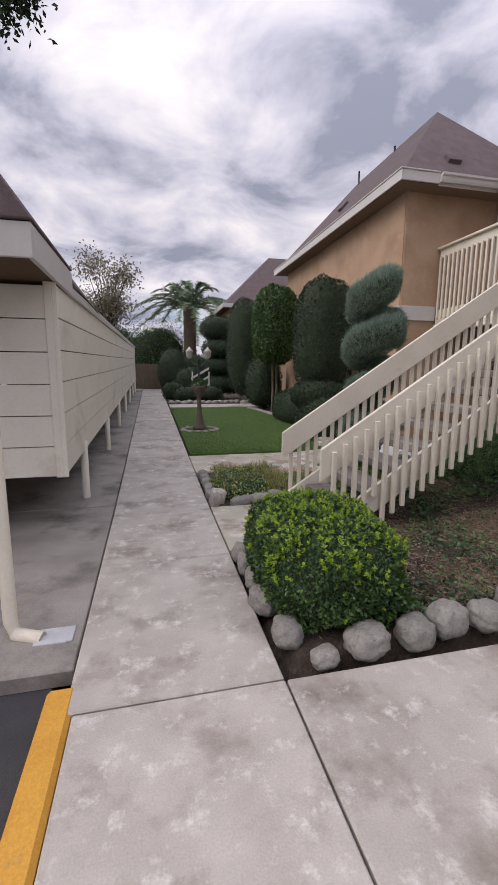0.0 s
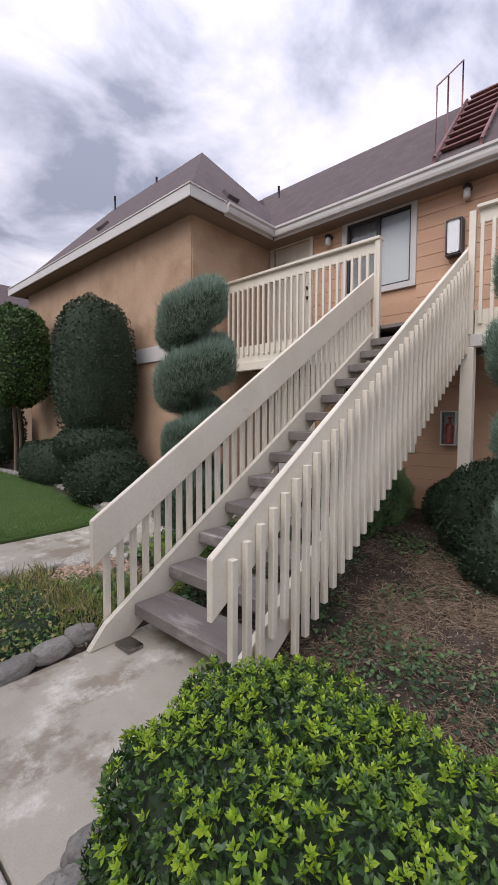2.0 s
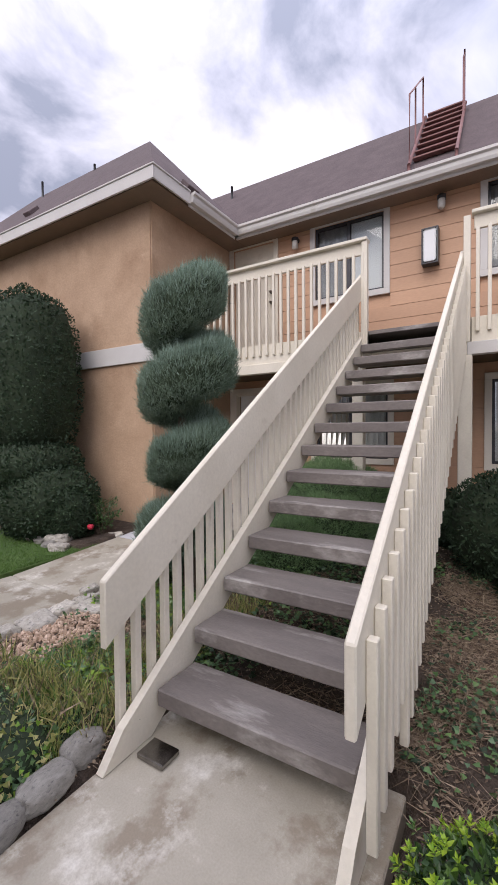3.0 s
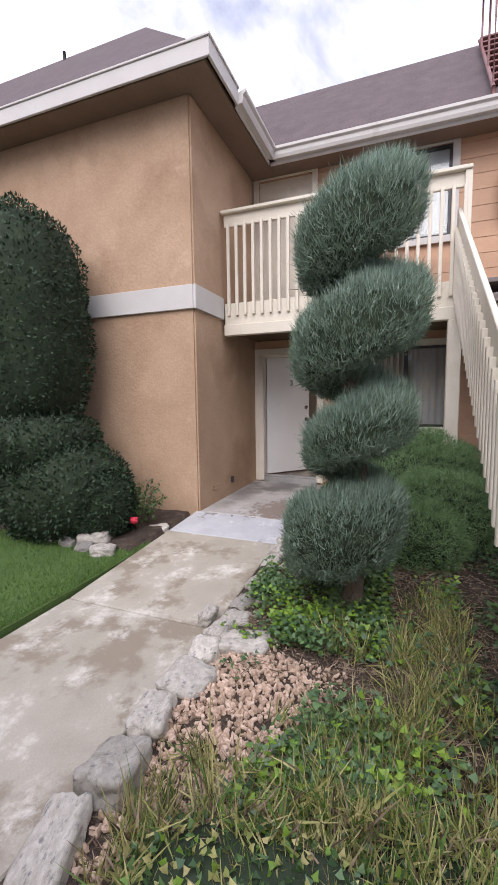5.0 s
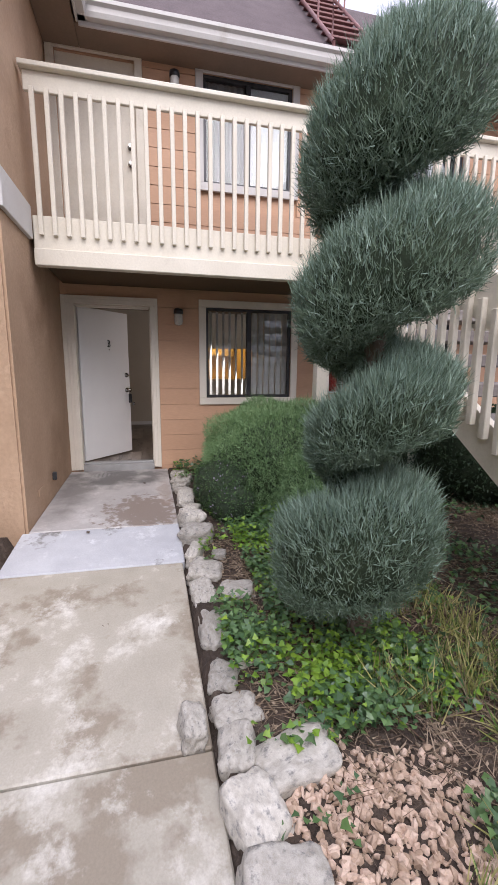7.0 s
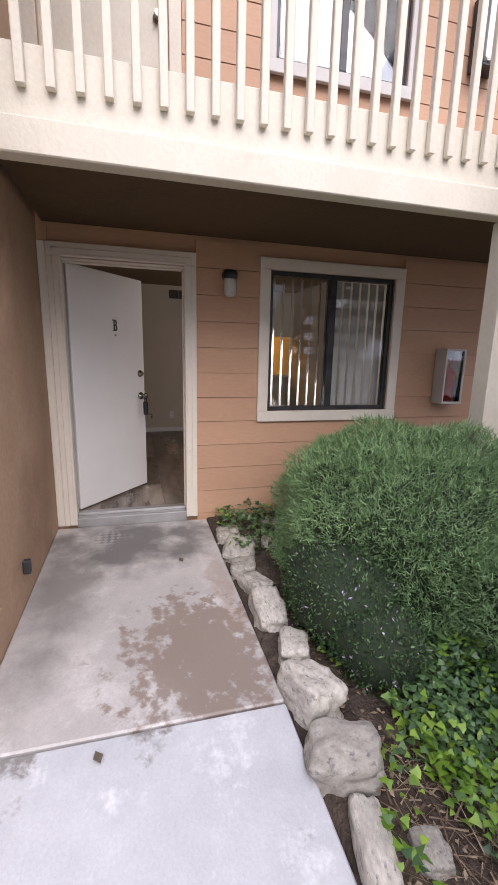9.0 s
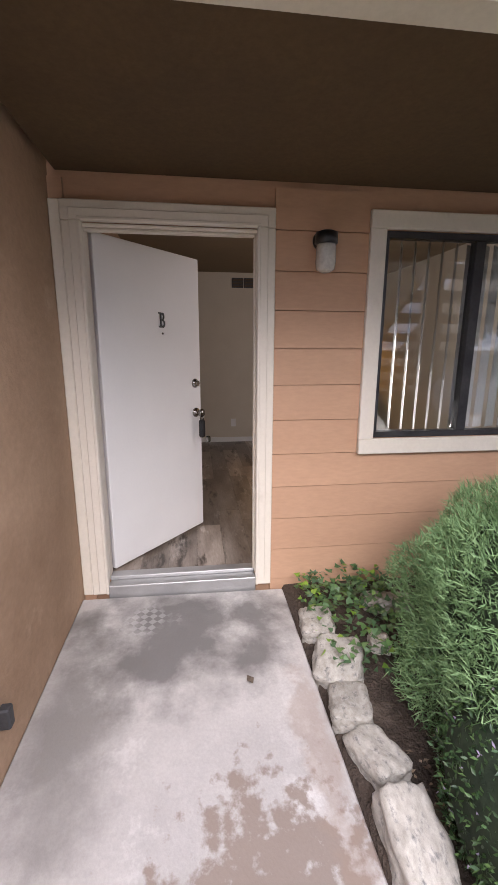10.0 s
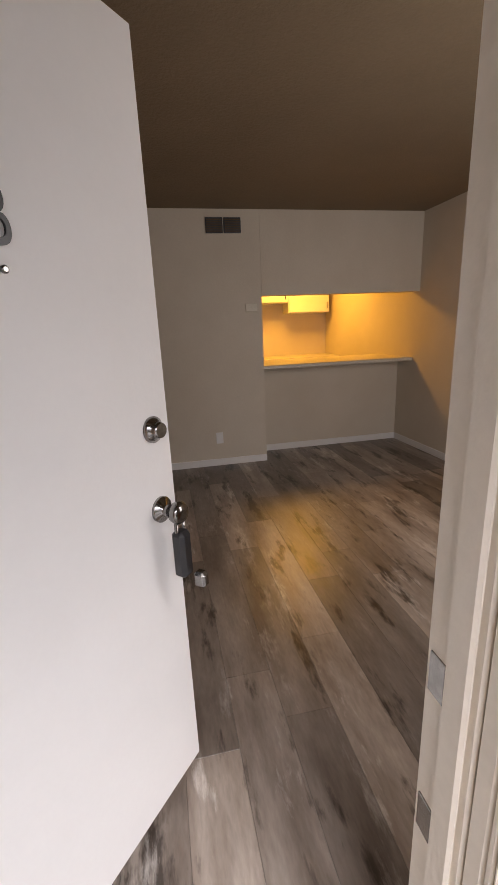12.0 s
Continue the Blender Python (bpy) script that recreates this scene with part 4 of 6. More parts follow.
# ---- room behind the open door ----
FZ = 0.26
tagged(box("floor", (6.782, 3.9, FZ - 0.1), (13.2, 9.2, FZ - 0.012), M["soffit"], bevel=0), "underlay below the plank floor", "floor", kind="structure")
tagged(box("ceiling", (6.782, 3.9, 2.64), (13.2, 9.2, 2.72), M["ceiling"], bevel=0), "room ceiling with its dimness put into a brown colour", "ceiling", kind="structure")
for nm, a, b in (("wall_room_north", (6.782, 9.1, FZ - 0.02), (10.45, 9.2, 2.64)), ("wall_room_west", (6.70, 7.585, FZ - 0.02), (6.78, 9.1, 2.64)), ("wall_room_south", (6.782, 3.9, FZ - 0.02), (13.2, 4.03, 2.64)),
                 ("wall_room_east", (10.45, 5.70, FZ - 0.02), (10.57, 9.1, 2.64)), ("wall_room_header", (10.45, 4.03, 1.90), (10.57, 5.698, 2.64)),
                 ("wall_room_low", (10.80, 4.03, FZ - 0.02), (10.90, 5.698, 1.19)), ("wall_room_return", (10.572, 5.70, FZ - 0.02), (10.90, 5.80, 1.9)),
                 ("wall_kitchen_back", (13.0, 4.03, FZ - 0.02), (13.1, 9.1, 2.64)), ("wall_kitchen_north", (10.572, 8.0, FZ - 0.02), (13.0, 8.1, 2.64))):
    tagged(box(nm, a, b, M["wall"], bevel=0), "plain off-white painted room wall", "wall", kind="structure")
for nm, a, b in (("baseboard", (10.438, 5.70, FZ), (10.449, 9.1, FZ + 0.07)), ("baseboard", (10.788, 4.03, FZ), (10.799, 5.698, FZ + 0.07)), ("baseboard", (6.90, 4.031, FZ), (10.78, 4.042, FZ + 0.07))):
    tagged(box(nm, a, b, M["door"], bevel=0.002), "white painted baseboard", "baseboard", kind="structure")
tagged(box("counter_top", (10.50, 4.035, 1.195), (11.25, 5.695, 1.235), M["counter"], bevel=0.008), "cream laminate counter top in the pass-through", "counter")
vent = empty("air_vent", (10.44, 6.03, 2.44))
tagged(vent, "dark metal air vent in the room wall", "vent")
for a in (5.875, 6.04):
    part(box("grille", (10.436, a, 2.44), (10.4485, a + 0.155, 2.57), M["alu"], bevel=0.002), vent)
    for k in range(6):
        part(box("louver", (10.43, a + 0.008, 2.452 + k * 0.019), (10.436, a + 0.147, 2.460 + k * 0.019), M["soffit"], bevel=0), vent)
tagged(box("outlet", (10.443, 6.15, 0.49), (10.449, 6.22, 0.605), M["door"], bevel=0.002), "white wall outlet plate", "outlet")
tagged(box("thermostat", (10.435, 5.75, 1.76), (10.449, 5.86, 1.83), M["cream"], bevel=0.003), "small beige thermostat on the room wall", "thermostat")
for y0, y1, z0 in ((4.1, 4.75, 1.80), (4.755, 5.4, 1.95)):
    c = empty("kitchen_cabinet", (12.85, y0, z0))
    tagged(c, "white painted kitchen wall cabinet", "cabinet", "kitchen wall cabinets")
    part(box("body", (12.68, y0, z0), (12.999, y1, 2.5), M["door"]), c)
    part(box("door", (12.66, y0 + 0.01, z0 + 0.01), (12.679, y1 - 0.01, 2.49), M["door"]), c)
    part(box("handle", (12.645, y0 + 0.04, z0 + 0.05), (12.659, y0 + 0.05, z0 + 0.15), M["chrome"], bevel=0.003), c)
base = empty("kitchen_base_cabinet", (12.7, 4.8, FZ))
tagged(base, "kitchen base cabinet with cream counter top", "cabinet")
part(box("body", (12.40, 4.04, FZ), (12.998, 6.5, 1.12), M["door"]), base)
part(box("counter_top", (12.37, 4.04, 1.121), (12.998, 6.5, 1.16), M["counter"]), base)


# ---- carport ----
CX, CY = -0.87, 4.23
carport = empty("carport", (CX, CY, 0))
tagged(carport, "cream plank-sided carport wall raised on round posts", "carport")
bz = 0.57
for k in range(6):
    for y0, y1 in ((CY, 9.9), (9.905, 15.6), (15.605, 21.3), (21.305, 25.4)):
        zs = [bz + 0.297 * k + slope(y) for y in (y0, y1)]
        part(hexa("plank", [(CX - 0.03, y0, zs[0]), (CX, y0, zs[0]), (CX, y1, zs[1]), (CX - 0.03, y1, zs[1]), (CX - 0.03, y0, zs[0] + 0.288), (CX - 0.006, y0, zs[0] + 0.288), (CX - 0.006, y1, zs[1] + 0.288), (CX - 0.03, y1, zs[1] + 0.288)], M["carport_paint"], bevel=0.003), carport)
    part(box("plank", (-8.0, CY - 0.005, bz - 0.02 + 0.297 * k), (CX - 0.10, CY + 0.025, bz - 0.02 + 0.297 * k + 0.288), M["carport_paint"], bevel=0.003), carport)
part(box("corner_board", (CX - 0.10, CY - 0.02, bz - 0.03), (CX - 0.032, CY + 0.03, 2.36), M["carport_paint"]), carport)
part(box("corner_board", (CX - 0.032, CY - 0.02, bz - 0.03), (CX + 0.012, CY - 0.001, 2.36), M["carport_paint"]), carport)
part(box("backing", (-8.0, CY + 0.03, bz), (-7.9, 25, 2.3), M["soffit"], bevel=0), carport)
for y0, y1 in ((3.42, 5.0), (5.0, 25.4)):
    z0, z1 = 2.36 + slope(y0), 2.36 + slope(y1)
    h = 0.24 if y1 < 6 else 0.09
    part(hexa("fascia_board", [(CX - 0.01, y0, z0), (CX + 0.03, y0, z0), (CX + 0.03, y1, z1), (CX - 0.01, y1, z1), (CX - 0.01, y0, z0 + h), (CX + 0.03, y0, z0 + h), (CX + 0.03, y1, z1 + h), (CX - 0.01, y1, z1 + h)], M["white"]), carport)
part(box("fascia_board", (-8.0, 3.385, 2.36), (CX + 0.03, 3.42, 2.60), M["white"]), carport)
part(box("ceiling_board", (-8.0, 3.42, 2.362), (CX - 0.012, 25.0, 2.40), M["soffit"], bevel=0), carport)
for y0, y1, zt in ((3.36, 4.95, 2.61), (5.35, 7.4, 2.48)):
    part(hexa("roof", [(CX + 0.05, y0, zt), (-8.0, y0, zt), (-8.0, y1, zt), (CX + 0.05, y1, zt + 0.0), (CX - 0.65, y0, zt + 1.0), (-8.0, y0, zt + 1.0), (-8.0, y1, zt + 1.0), (CX - 0.65 if y1 < 5 else CX - 0.2, y1, zt + (1.0 if y1 < 5 else 0.05))], M["roof"], bevel=0.01), carport)
POST = lathe_mesh("post", [(0.048, -0.12), (0.048, 0.0), (0.046, 0.75)], M["carport_paint"], 14)
for y in (5.41, 8.35, 11.42, 14.5, 17.6, 20.7, 23.8):
    o = part(new("post", POST), carport)
    o.location = (CX - 0.02, y, slope(y) - 0.05)
spout = tagged(tube("downspout", [(-1.42, 3.41, 2.40), (-1.0, 2.62, 2.30), (-0.93, 2.56, 2.15), (-0.93, 2.55, 0.06), (-0.90, 2.52, -0.01), (-0.74, 2.47, -0.035)], 0.042, M["cream"], n=12), "cream painted round downspout with bent foot", "downspout")
tagged(box("splash_plate", (-0.78, 2.40, -0.05), (-0.56, 2.56, -0.026), M["patch"]), "small metal splash plate under the downspout", "drain plate")

# ---- fittings on the house wall ----


def wall_lamp(y, z):
    l = empty("wall_lamp", (WX - 0.01, y, z))
    tagged(l, "black porch lamp with ribbed frosted glass jar", "lamp", "porch lamps")
    for nm, prof, mt, m in (("mount", [(0.05, 0), (0.05, 0.02), (0.03, 0.03), (0.03, 0.09)], "black", pose(WX, y, z + 0.07, 0, -90, 0)),
                            ("cap", [(0.03, 0.06), (0.056, 0.05), (0.058, 0.0), (0.05, -0.005)], "black", pose(WX - 0.09, y, z + 0.04)),
                            ("shade", [(0.046, 0.04), (0.05, 0.02), (0.052, -0.05), (0.046, -0.085), (0.02, -0.10)], "lamp_glass", pose(WX - 0.09, y, z))):
        o = new(nm, lathe_mesh(nm, prof, M[mt], 20))
        o.matrix_basis = m
        part(o, l)


wall_lamp(6.04, 2.10)
wall_lamp(6.03, 4.66)
wall_lamp(3.80, 4.70)


def extinguisher_box(y, z, shell):
    e = empty("extinguisher_box", (WX - 0.05, y, z))
    tagged(e, "wall box with glass front holding a red fire extinguisher", "extinguisher box", "extinguisher boxes")
    w, h, d = 0.22, 0.50, 0.16
    for a, b in (((-d, -w / 2, 0), (-0.017, -w / 2 + 0.02, h)), ((-d, w / 2 - 0.02, 0), (-0.017, w / 2, h)), ((-d, -w / 2 + 0.02, 0), (-0.017, w / 2 - 0.02, 0.02)), ((-d, -w / 2 + 0.02, h - 0.02), (-0.017, w / 2 - 0.02, h)), ((-0.03, -w / 2 + 0.02, 0.02), (-0.017, w / 2 - 0.02, h - 0.02))):
        part(box("case", (WX + a[0], y + a[1], z + a[2]), (WX + b[0], y + b[1], z + b[2]), M[shell], bevel=0.003), e)
    g = part(box("pane", (WX - d + 0.01, y - w / 2 + 0.021, z + 0.021), (WX - d + 0.014, y + w / 2 - 0.021, z + h - 0.021), M["glass"], bevel=0), e)
    g.visible_shadow = False
    # pale panel added as the sky's reflection in the upstairs box's plexiglass front
    if shell == "alu":
        part(box("cover", (WX - d - 0.004, y - w / 2 + 0.03, z + 0.03), (WX - d + 0.008, y + w / 2 - 0.03, z + h - 0.03), M["shade_cloth"], bevel=0.02), e)
    o = part(new("extinguisher", lathe_mesh("extinguisher", [(0.05, 0), (0.055, 0.02), (0.055, 0.25), (0.04, 0.29), (0.015, 0.31), (0.015, 0.36), (0.03, 0.37), (0.03, 0.39)], M["extred"], 16)), e)
    o.location = (WX - 0.085, y, z + 0.022)


extinguisher_box(3.94, 1.16, "white")
extinguisher_box(3.94, 3.86, "alu")

ladder = empty("roof_ladder", (6.2, 3.9, 5.1))
tagged(ladder, "rust red steel steps with handrail over the roof", "roof ladder")
lad = lambda x: E0 + ROOF * (x - EX) + 0.12
for y in (3.60, 4.20):
    part(tube("stringer", [(6.43, y, lad(6.43)), (7.90, y, lad(7.90))], 0.024, M["redpaint"]), ladder)
    part(tube("foot", [(6.43, y, lad(6.43) - 0.14), (6.43, y, lad(6.43))], 0.022, M["redpaint"]), ladder)
for k in range(9):
    x = 6.60 + 0.175 * k
    part(box("step", (x, 3.62, lad(x) - 0.012), (x + 0.16, 4.18, lad(x) + 0.012), M["redpaint"], bevel=0.003), ladder)
for y in (3.60, 4.20):
    part(tube("handrail", [(6.48, y, lad(6.48)), (6.48, y, lad(6.48) + 0.95), (7.65, y, lad(7.65) + 0.75), (7.65, y, lad(7.65))] if y > 4 else [(7.70, y, lad(7.70)), (7.70, y, lad(7.70) + 0.9), (7.50, y, lad(7.50) + 0.85), (7.50, y, lad(7.50))], 0.013, M["redpaint"]), ladder)
    if y > 4:
        part(tube("handrail", [(6.95, y, lad(6.95)), (6.95, y, lad(6.95) + 0.85)], 0.013, M["redpaint"]), ladder)
for x, y, h in ((6.1, 12.2, 0.35), (7.7, 8.0, 0.25), (6.2, 10.5, 0.12)):
    z = E0 + (WROOF * (x - WXE) if y > 8.9 else ROOF * (x - EX))
    tagged(tube("roof_pipe", [(x, y, z - 0.15), (x, y, z + h)], 0.025, M["iron"]), "thin grey roof vent pipe", "vent pipe", "roof pipes")
for x, y in ((5.6, 7.45), (5.1, 11.0)):
    o = tagged(box("roof_vent", (-0.14, -0.1, -0.02), (0.14, 0.1, 0.07), M["roof"], bevel=0.01), "low brown roof vent on the shingles", "roof vent", "roof vents")
    zz = E0 + WROOF * ((y - SY) if y < 8 else (x - WXE))
    o.matrix_basis = pose(x, y, zz, 46 if y < 8 else 0, 0 if y < 8 else -46, 0)
tagged(box("wall_vent", (5.05, 7.386, 0.36), (5.22, 7.3985, 0.42), M["stucco"], bevel=0.003), "small stucco coloured wall vent", "vent")
tagged(box("hose_bib", (5.62, 7.36, 0.36), (5.66, 7.3985, 0.44), M["iron"], bevel=0.006), "small dark tap cover on the stucco wall", "tap")
tagged(box("metal_bracket", (1.56, 4.36, 0.001), (1.68, 4.52, 0.03), M["chrome"], bevel=0.005), "small metal bracket at the foot of the stair", "bracket")

# ---- stones ----
ROCKS = [blob_mesh("rock", (0, 0, 0), (1, 1, 1), M["rock"], 0.12, 4, s, 2.8) for s in range(6)]
PALES = [blob_mesh("rock", (0, 0, 0), (1, 1, 1), M["pale_rock"], 0.17, 4, s + 10, 6.5) for s in range(6)]
FAR = [blob_mesh("rock", (0, 0, 0), (1, 1, 1), M["rock"], 0.26, 2, s + 20, 2.4) for s in range(4)]
rk = random.Random(3)


def rock(x, y, sx, sy, sz, pale=False, turn=None, z=None):
    o = new("rock", rk.choice(FAR if y > 8.5 else PALES if pale else ROCKS))
    zz = (max(bed_z(x, y), slope(y) - 0.02) if z is None else z)
    o.matrix_basis = pose(x, y, zz + sz * 0.42, rk.uniform(-10, 10), rk.uniform(-10, 10), rk.uniform(0, 360) if turn is None else turn) @ Matrix.Diagonal((sx, sy, sz * 0.92, 1))
    tagged(o, "pale weathered stone edging the door walk" if pale else "grey rounded river stone edging the bed", "rock", "stones edging the beds")


for x, y, a, b, c in ((0.69, 2.10, 0.09, 0.12, 0.09), (0.84, 1.89, 0.08, 0.07, 0.06), (1.10, 1.90, 0.13, 0.10, 0.09), (1.41, 1.90, 0.11, 0.10, 0.10), (1.66, 1.95, 0.12, 0.10, 0.11), (1.93, 1.93, 0.12, 0.10, 0.09),
                      (2.22, 1.96, 0.15, 0.12, 0.12), (2.5, 1.96, 0.14, 0.11, 0.11), (2.8, 2.05, 0.15, 0.12, 0.1), (3.1, 2.06, 0.15, 0.12, 0.12),
                      (0.66, 2.47, 0.10, 0.13, 0.10), (0.67, 2.78, 0.08, 0.11, 0.09), (0.66, 3.02, 0.08, 0.10, 0.10), (0.66, 3.24, 0.08, 0.09, 0.09), (0.80, 3.36, 0.09, 0.06, 0.07),
                      (0.66, 5.95, 0.07, 0.10, 0.08), (0.66, 5.72, 0.07, 0.10, 0.08), (0.66, 5.5, 0.07, 0.09, 0.08), (0.66, 5.25, 0.07, 0.10, 0.08), (0.66, 5.0, 0.08, 0.09, 0.09), (0.97, 4.68, 0.14, 0.07, 0.06), (1.22, 4.69, 0.13, 0.07, 0.07), (1.42, 4.72, 0.11, 0.06, 0.08)):
    rock(x, y, a, b, c, turn=rk.uniform(-15, 15))
rock(0.69, 4.76, 0.08, 0.07, 0.13, True)
for x, y, a, b, c in ((1.20, 6.14, 0.15, 0.08, 0.08), (1.50, 6.13, 0.14, 0.11, 0.09), (1.79, 6.15, 0.14, 0.085, 0.085), (2.06, 6.12, 0.12, 0.13, 0.085), (2.30, 6.14, 0.12, 0.09, 0.09), (2.44, 5.95, 0.10, 0.15, 0.09), (2.54, 6.15, 0.10, 0.07, 0.08),
                      (2.73, 6.12, 0.09, 0.10, 0.06), (2.92, 6.14, 0.09, 0.07, 0.07), (3.02, 5.99, 0.08, 0.09, 0.06), (3.25, 6.13, 0.17, 0.08, 0.08), (3.36, 5.97, 0.08, 0.06, 0.05), (3.60, 6.15, 0.13, 0.07, 0.07), (3.57, 5.94, 0.12, 0.11, 0.07), (3.85, 6.10, 0.13, 0.11, 0.07), (4.10, 6.14, 0.15, 0.055, 0.07), (4.08, 5.97, 0.06, 0.05, 0.04), (4.38, 6.10, 0.10, 0.13, 0.09),
                      (4.66, 6.11, 0.13, 0.09, 0.10), (4.95, 6.07, 0.11, 0.07, 0.06), (5.25, 6.11, 0.14, 0.08, 0.08), (5.52, 6.10, 0.11, 0.075, 0.06), (5.74, 6.12, 0.11, 0.08, 0.06), (5.98, 6.09, 0.13, 0.11, 0.07), (6.26, 6.11, 0.12, 0.085, 0.06), (6.42, 5.65, 0.08, 0.15, 0.05), (6.11, 5.83, 0.06, 0.05, 0.04)):
    rock(x, y, a, b, c, True, turn=rk.uniform(-20, 20), z=walk_z(x, 6.2) - 0.03)
rock(2.68, 6.31, 0.085, 0.05, 0.065, True, 5, z=walk_z(2.68, 6.3))
for k in range(30):
    t = k / 29
    x, y = 3.35 + 0.45 * math.sin(t * 3.0), 7.75 + 6.8 * t
    rock(x, y, 0.11, 0.10, 0.07, k % 3 == 0, z=slope(y))
rock(3.52, 7.98, 0.15, 0.13, 0.12, True, z=slope(8))
rock(4.1, 7.62, 0.11, 0.08, 0.06, True, z=slope(7.6))
for k in range(14):
    rock(0.75 + 0.24 * k, 16.5 + rk.uniform(-0.1, 0.4), 0.16, 0.14, 0.11, z=slope(16.4))

# ---- planting ----


def plant(name, label, category, at, group=""):
    return tagged(empty(name, at), label, category, group)


def add(parent, name, me):
    return part(new(name, me), parent)


def clipped(name, label, category, masses, n, leaf, mats, at, split=None, depth=0.08, lean=0.5, group="", lobed=False):
    """A clipped shrub: inner masses coloured as the shade within, under a shell of small leaves."""
    pl = plant(name, label, category, at, group)
    Ps, Ns = [], []
    for i, (c, r, pw) in enumerate(masses):
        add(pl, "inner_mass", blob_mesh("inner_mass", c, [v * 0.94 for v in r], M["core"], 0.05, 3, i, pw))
        P, nn = shell_points(int(n * (r[0] * r[1] + r[1] * r[2] + r[0] * r[2])), c, r, pw, 0.05, depth, i)
        Ps.append(P)
        Ns.append(nn)
    P, nn = np.concatenate(Ps), np.concatenate(Ns)
    keep = P[:, 2] > at[2] - 0.02
    P, nn = P[keep], nn[keep]
    ax = unit(nn * lean + rng.normal(size=P.shape) * 0.6 + [0, 0, 0.25])
    idx = None
    if split:
        idx = split(P, nn)
    L = leaf[0] * rng.uniform(0.7, 1.25, len(P))
    if lobed:
        o = add(pl, "leaves", ivy_mesh("leaves", P, ax, nn + rng.normal(size=P.shape) * 0.4, L, [M[m] for m in mats], idx))
    else:
        o = add(pl, "leaves", leaves_mesh("leaves", P, ax, nn + rng.normal(size=P.shape) * 0.4, L, L * leaf[1], [M[m] for m in mats], idx))
    tagged(o, kind="stuff")
    return pl


def boxwood(at, masses):
    """A clipped broadleaf mound: small dark leaves, with whorls of bright young leaves crowning its shoots."""
    pl = plant("boxwood_hedge", "clipped green hedge with bright yellow-green new tips", "hedge", at)
    for i, (c, r, pw) in enumerate(masses):
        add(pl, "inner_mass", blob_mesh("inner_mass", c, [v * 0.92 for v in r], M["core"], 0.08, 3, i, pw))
    both = [shell_points(int(46000 * (r[0] * r[1] + r[1] * r[2] + r[0] * r[2])), c, r, pw, 0.10, 0.12, i) for i, (c, r, pw) in enumerate(masses)]
    P, nn = (np.concatenate(v) for v in zip(*both))
    keep = P[:, 2] > at[2]
    P, nn = P[keep], nn[keep]
    size = rng.uniform(0.018, 0.036, len(P))
    tagged(add(pl, "leaves", leaves_mesh("leaves", P, nn * 0.45 + rng.normal(size=P.shape) * 0.6 + [0, 0, 0.2], nn + rng.normal(size=P.shape) * 0.45, size, size * 0.52, [M["box_old"], M["box_mid"]], (rng.random(len(P)) < 0.30).astype(int))), kind="stuff")
    both = [shell_points(4600, c, r, pw, 0.10, 0.03, i) for i, (c, r, pw) in enumerate(masses)]
    P, nn = (np.concatenate(v) for v in zip(*both))
    blot = np.array([noise.noise((x * 6, y * 6, z * 6)) for x, y, z in P])
    keep = (rng.random(len(P)) < np.clip((P[:, 2] - 0.32) / 0.24 + 1.0 * blot, 0.03, 0.92)) & (P[:, 2] > 0.1)
    P, nn = P[keep], nn[keep]
    shoot = unit(nn * 0.6 + [0, 0, 0.6] + rng.normal(size=P.shape) * 0.25)
    P = P + shoot * rng.uniform(0.0, 0.04, (len(P), 1))
    u = unit(np.cross(shoot, rng.normal(size=P.shape)))
    v = np.cross(shoot, u)
    tone = (rng.random(len(P)) < 0.28).astype(int)
    Q, A, S, I = [], [], [], []
    for k in range(9):
        a = k * 2.4
        out = u * math.cos(a) + v * math.sin(a)
        rise = 0.25 + 0.14 * k
        Q.append(P + shoot * 0.0022 * k)
        A.append(out + shoot * rise + rng.normal(size=P.shape) * 0.12)
        S.append(rng.uniform(0.017, 0.029, len(P)) * (1 - 0.045 * k))
        I.append(tone)
    Q, A, S, I = (np.concatenate(q) for q in (Q, A, S, I))
    tagged(add(pl, "new_leaves", leaves_mesh("new_leaves", Q, A, np.tile(shoot, (9, 1)), S, S * 0.5, [M["box_new"], M["box_mid"]], I)), kind="stuff")


boxwood((1.1, 2.65, 0.0), [((1.08, 2.60, 0.28), (0.46, 0.64, 0.335), 3.3), ((1.30, 2.55, 0.16), (0.26, 0.52, 0.28), 2.4)])

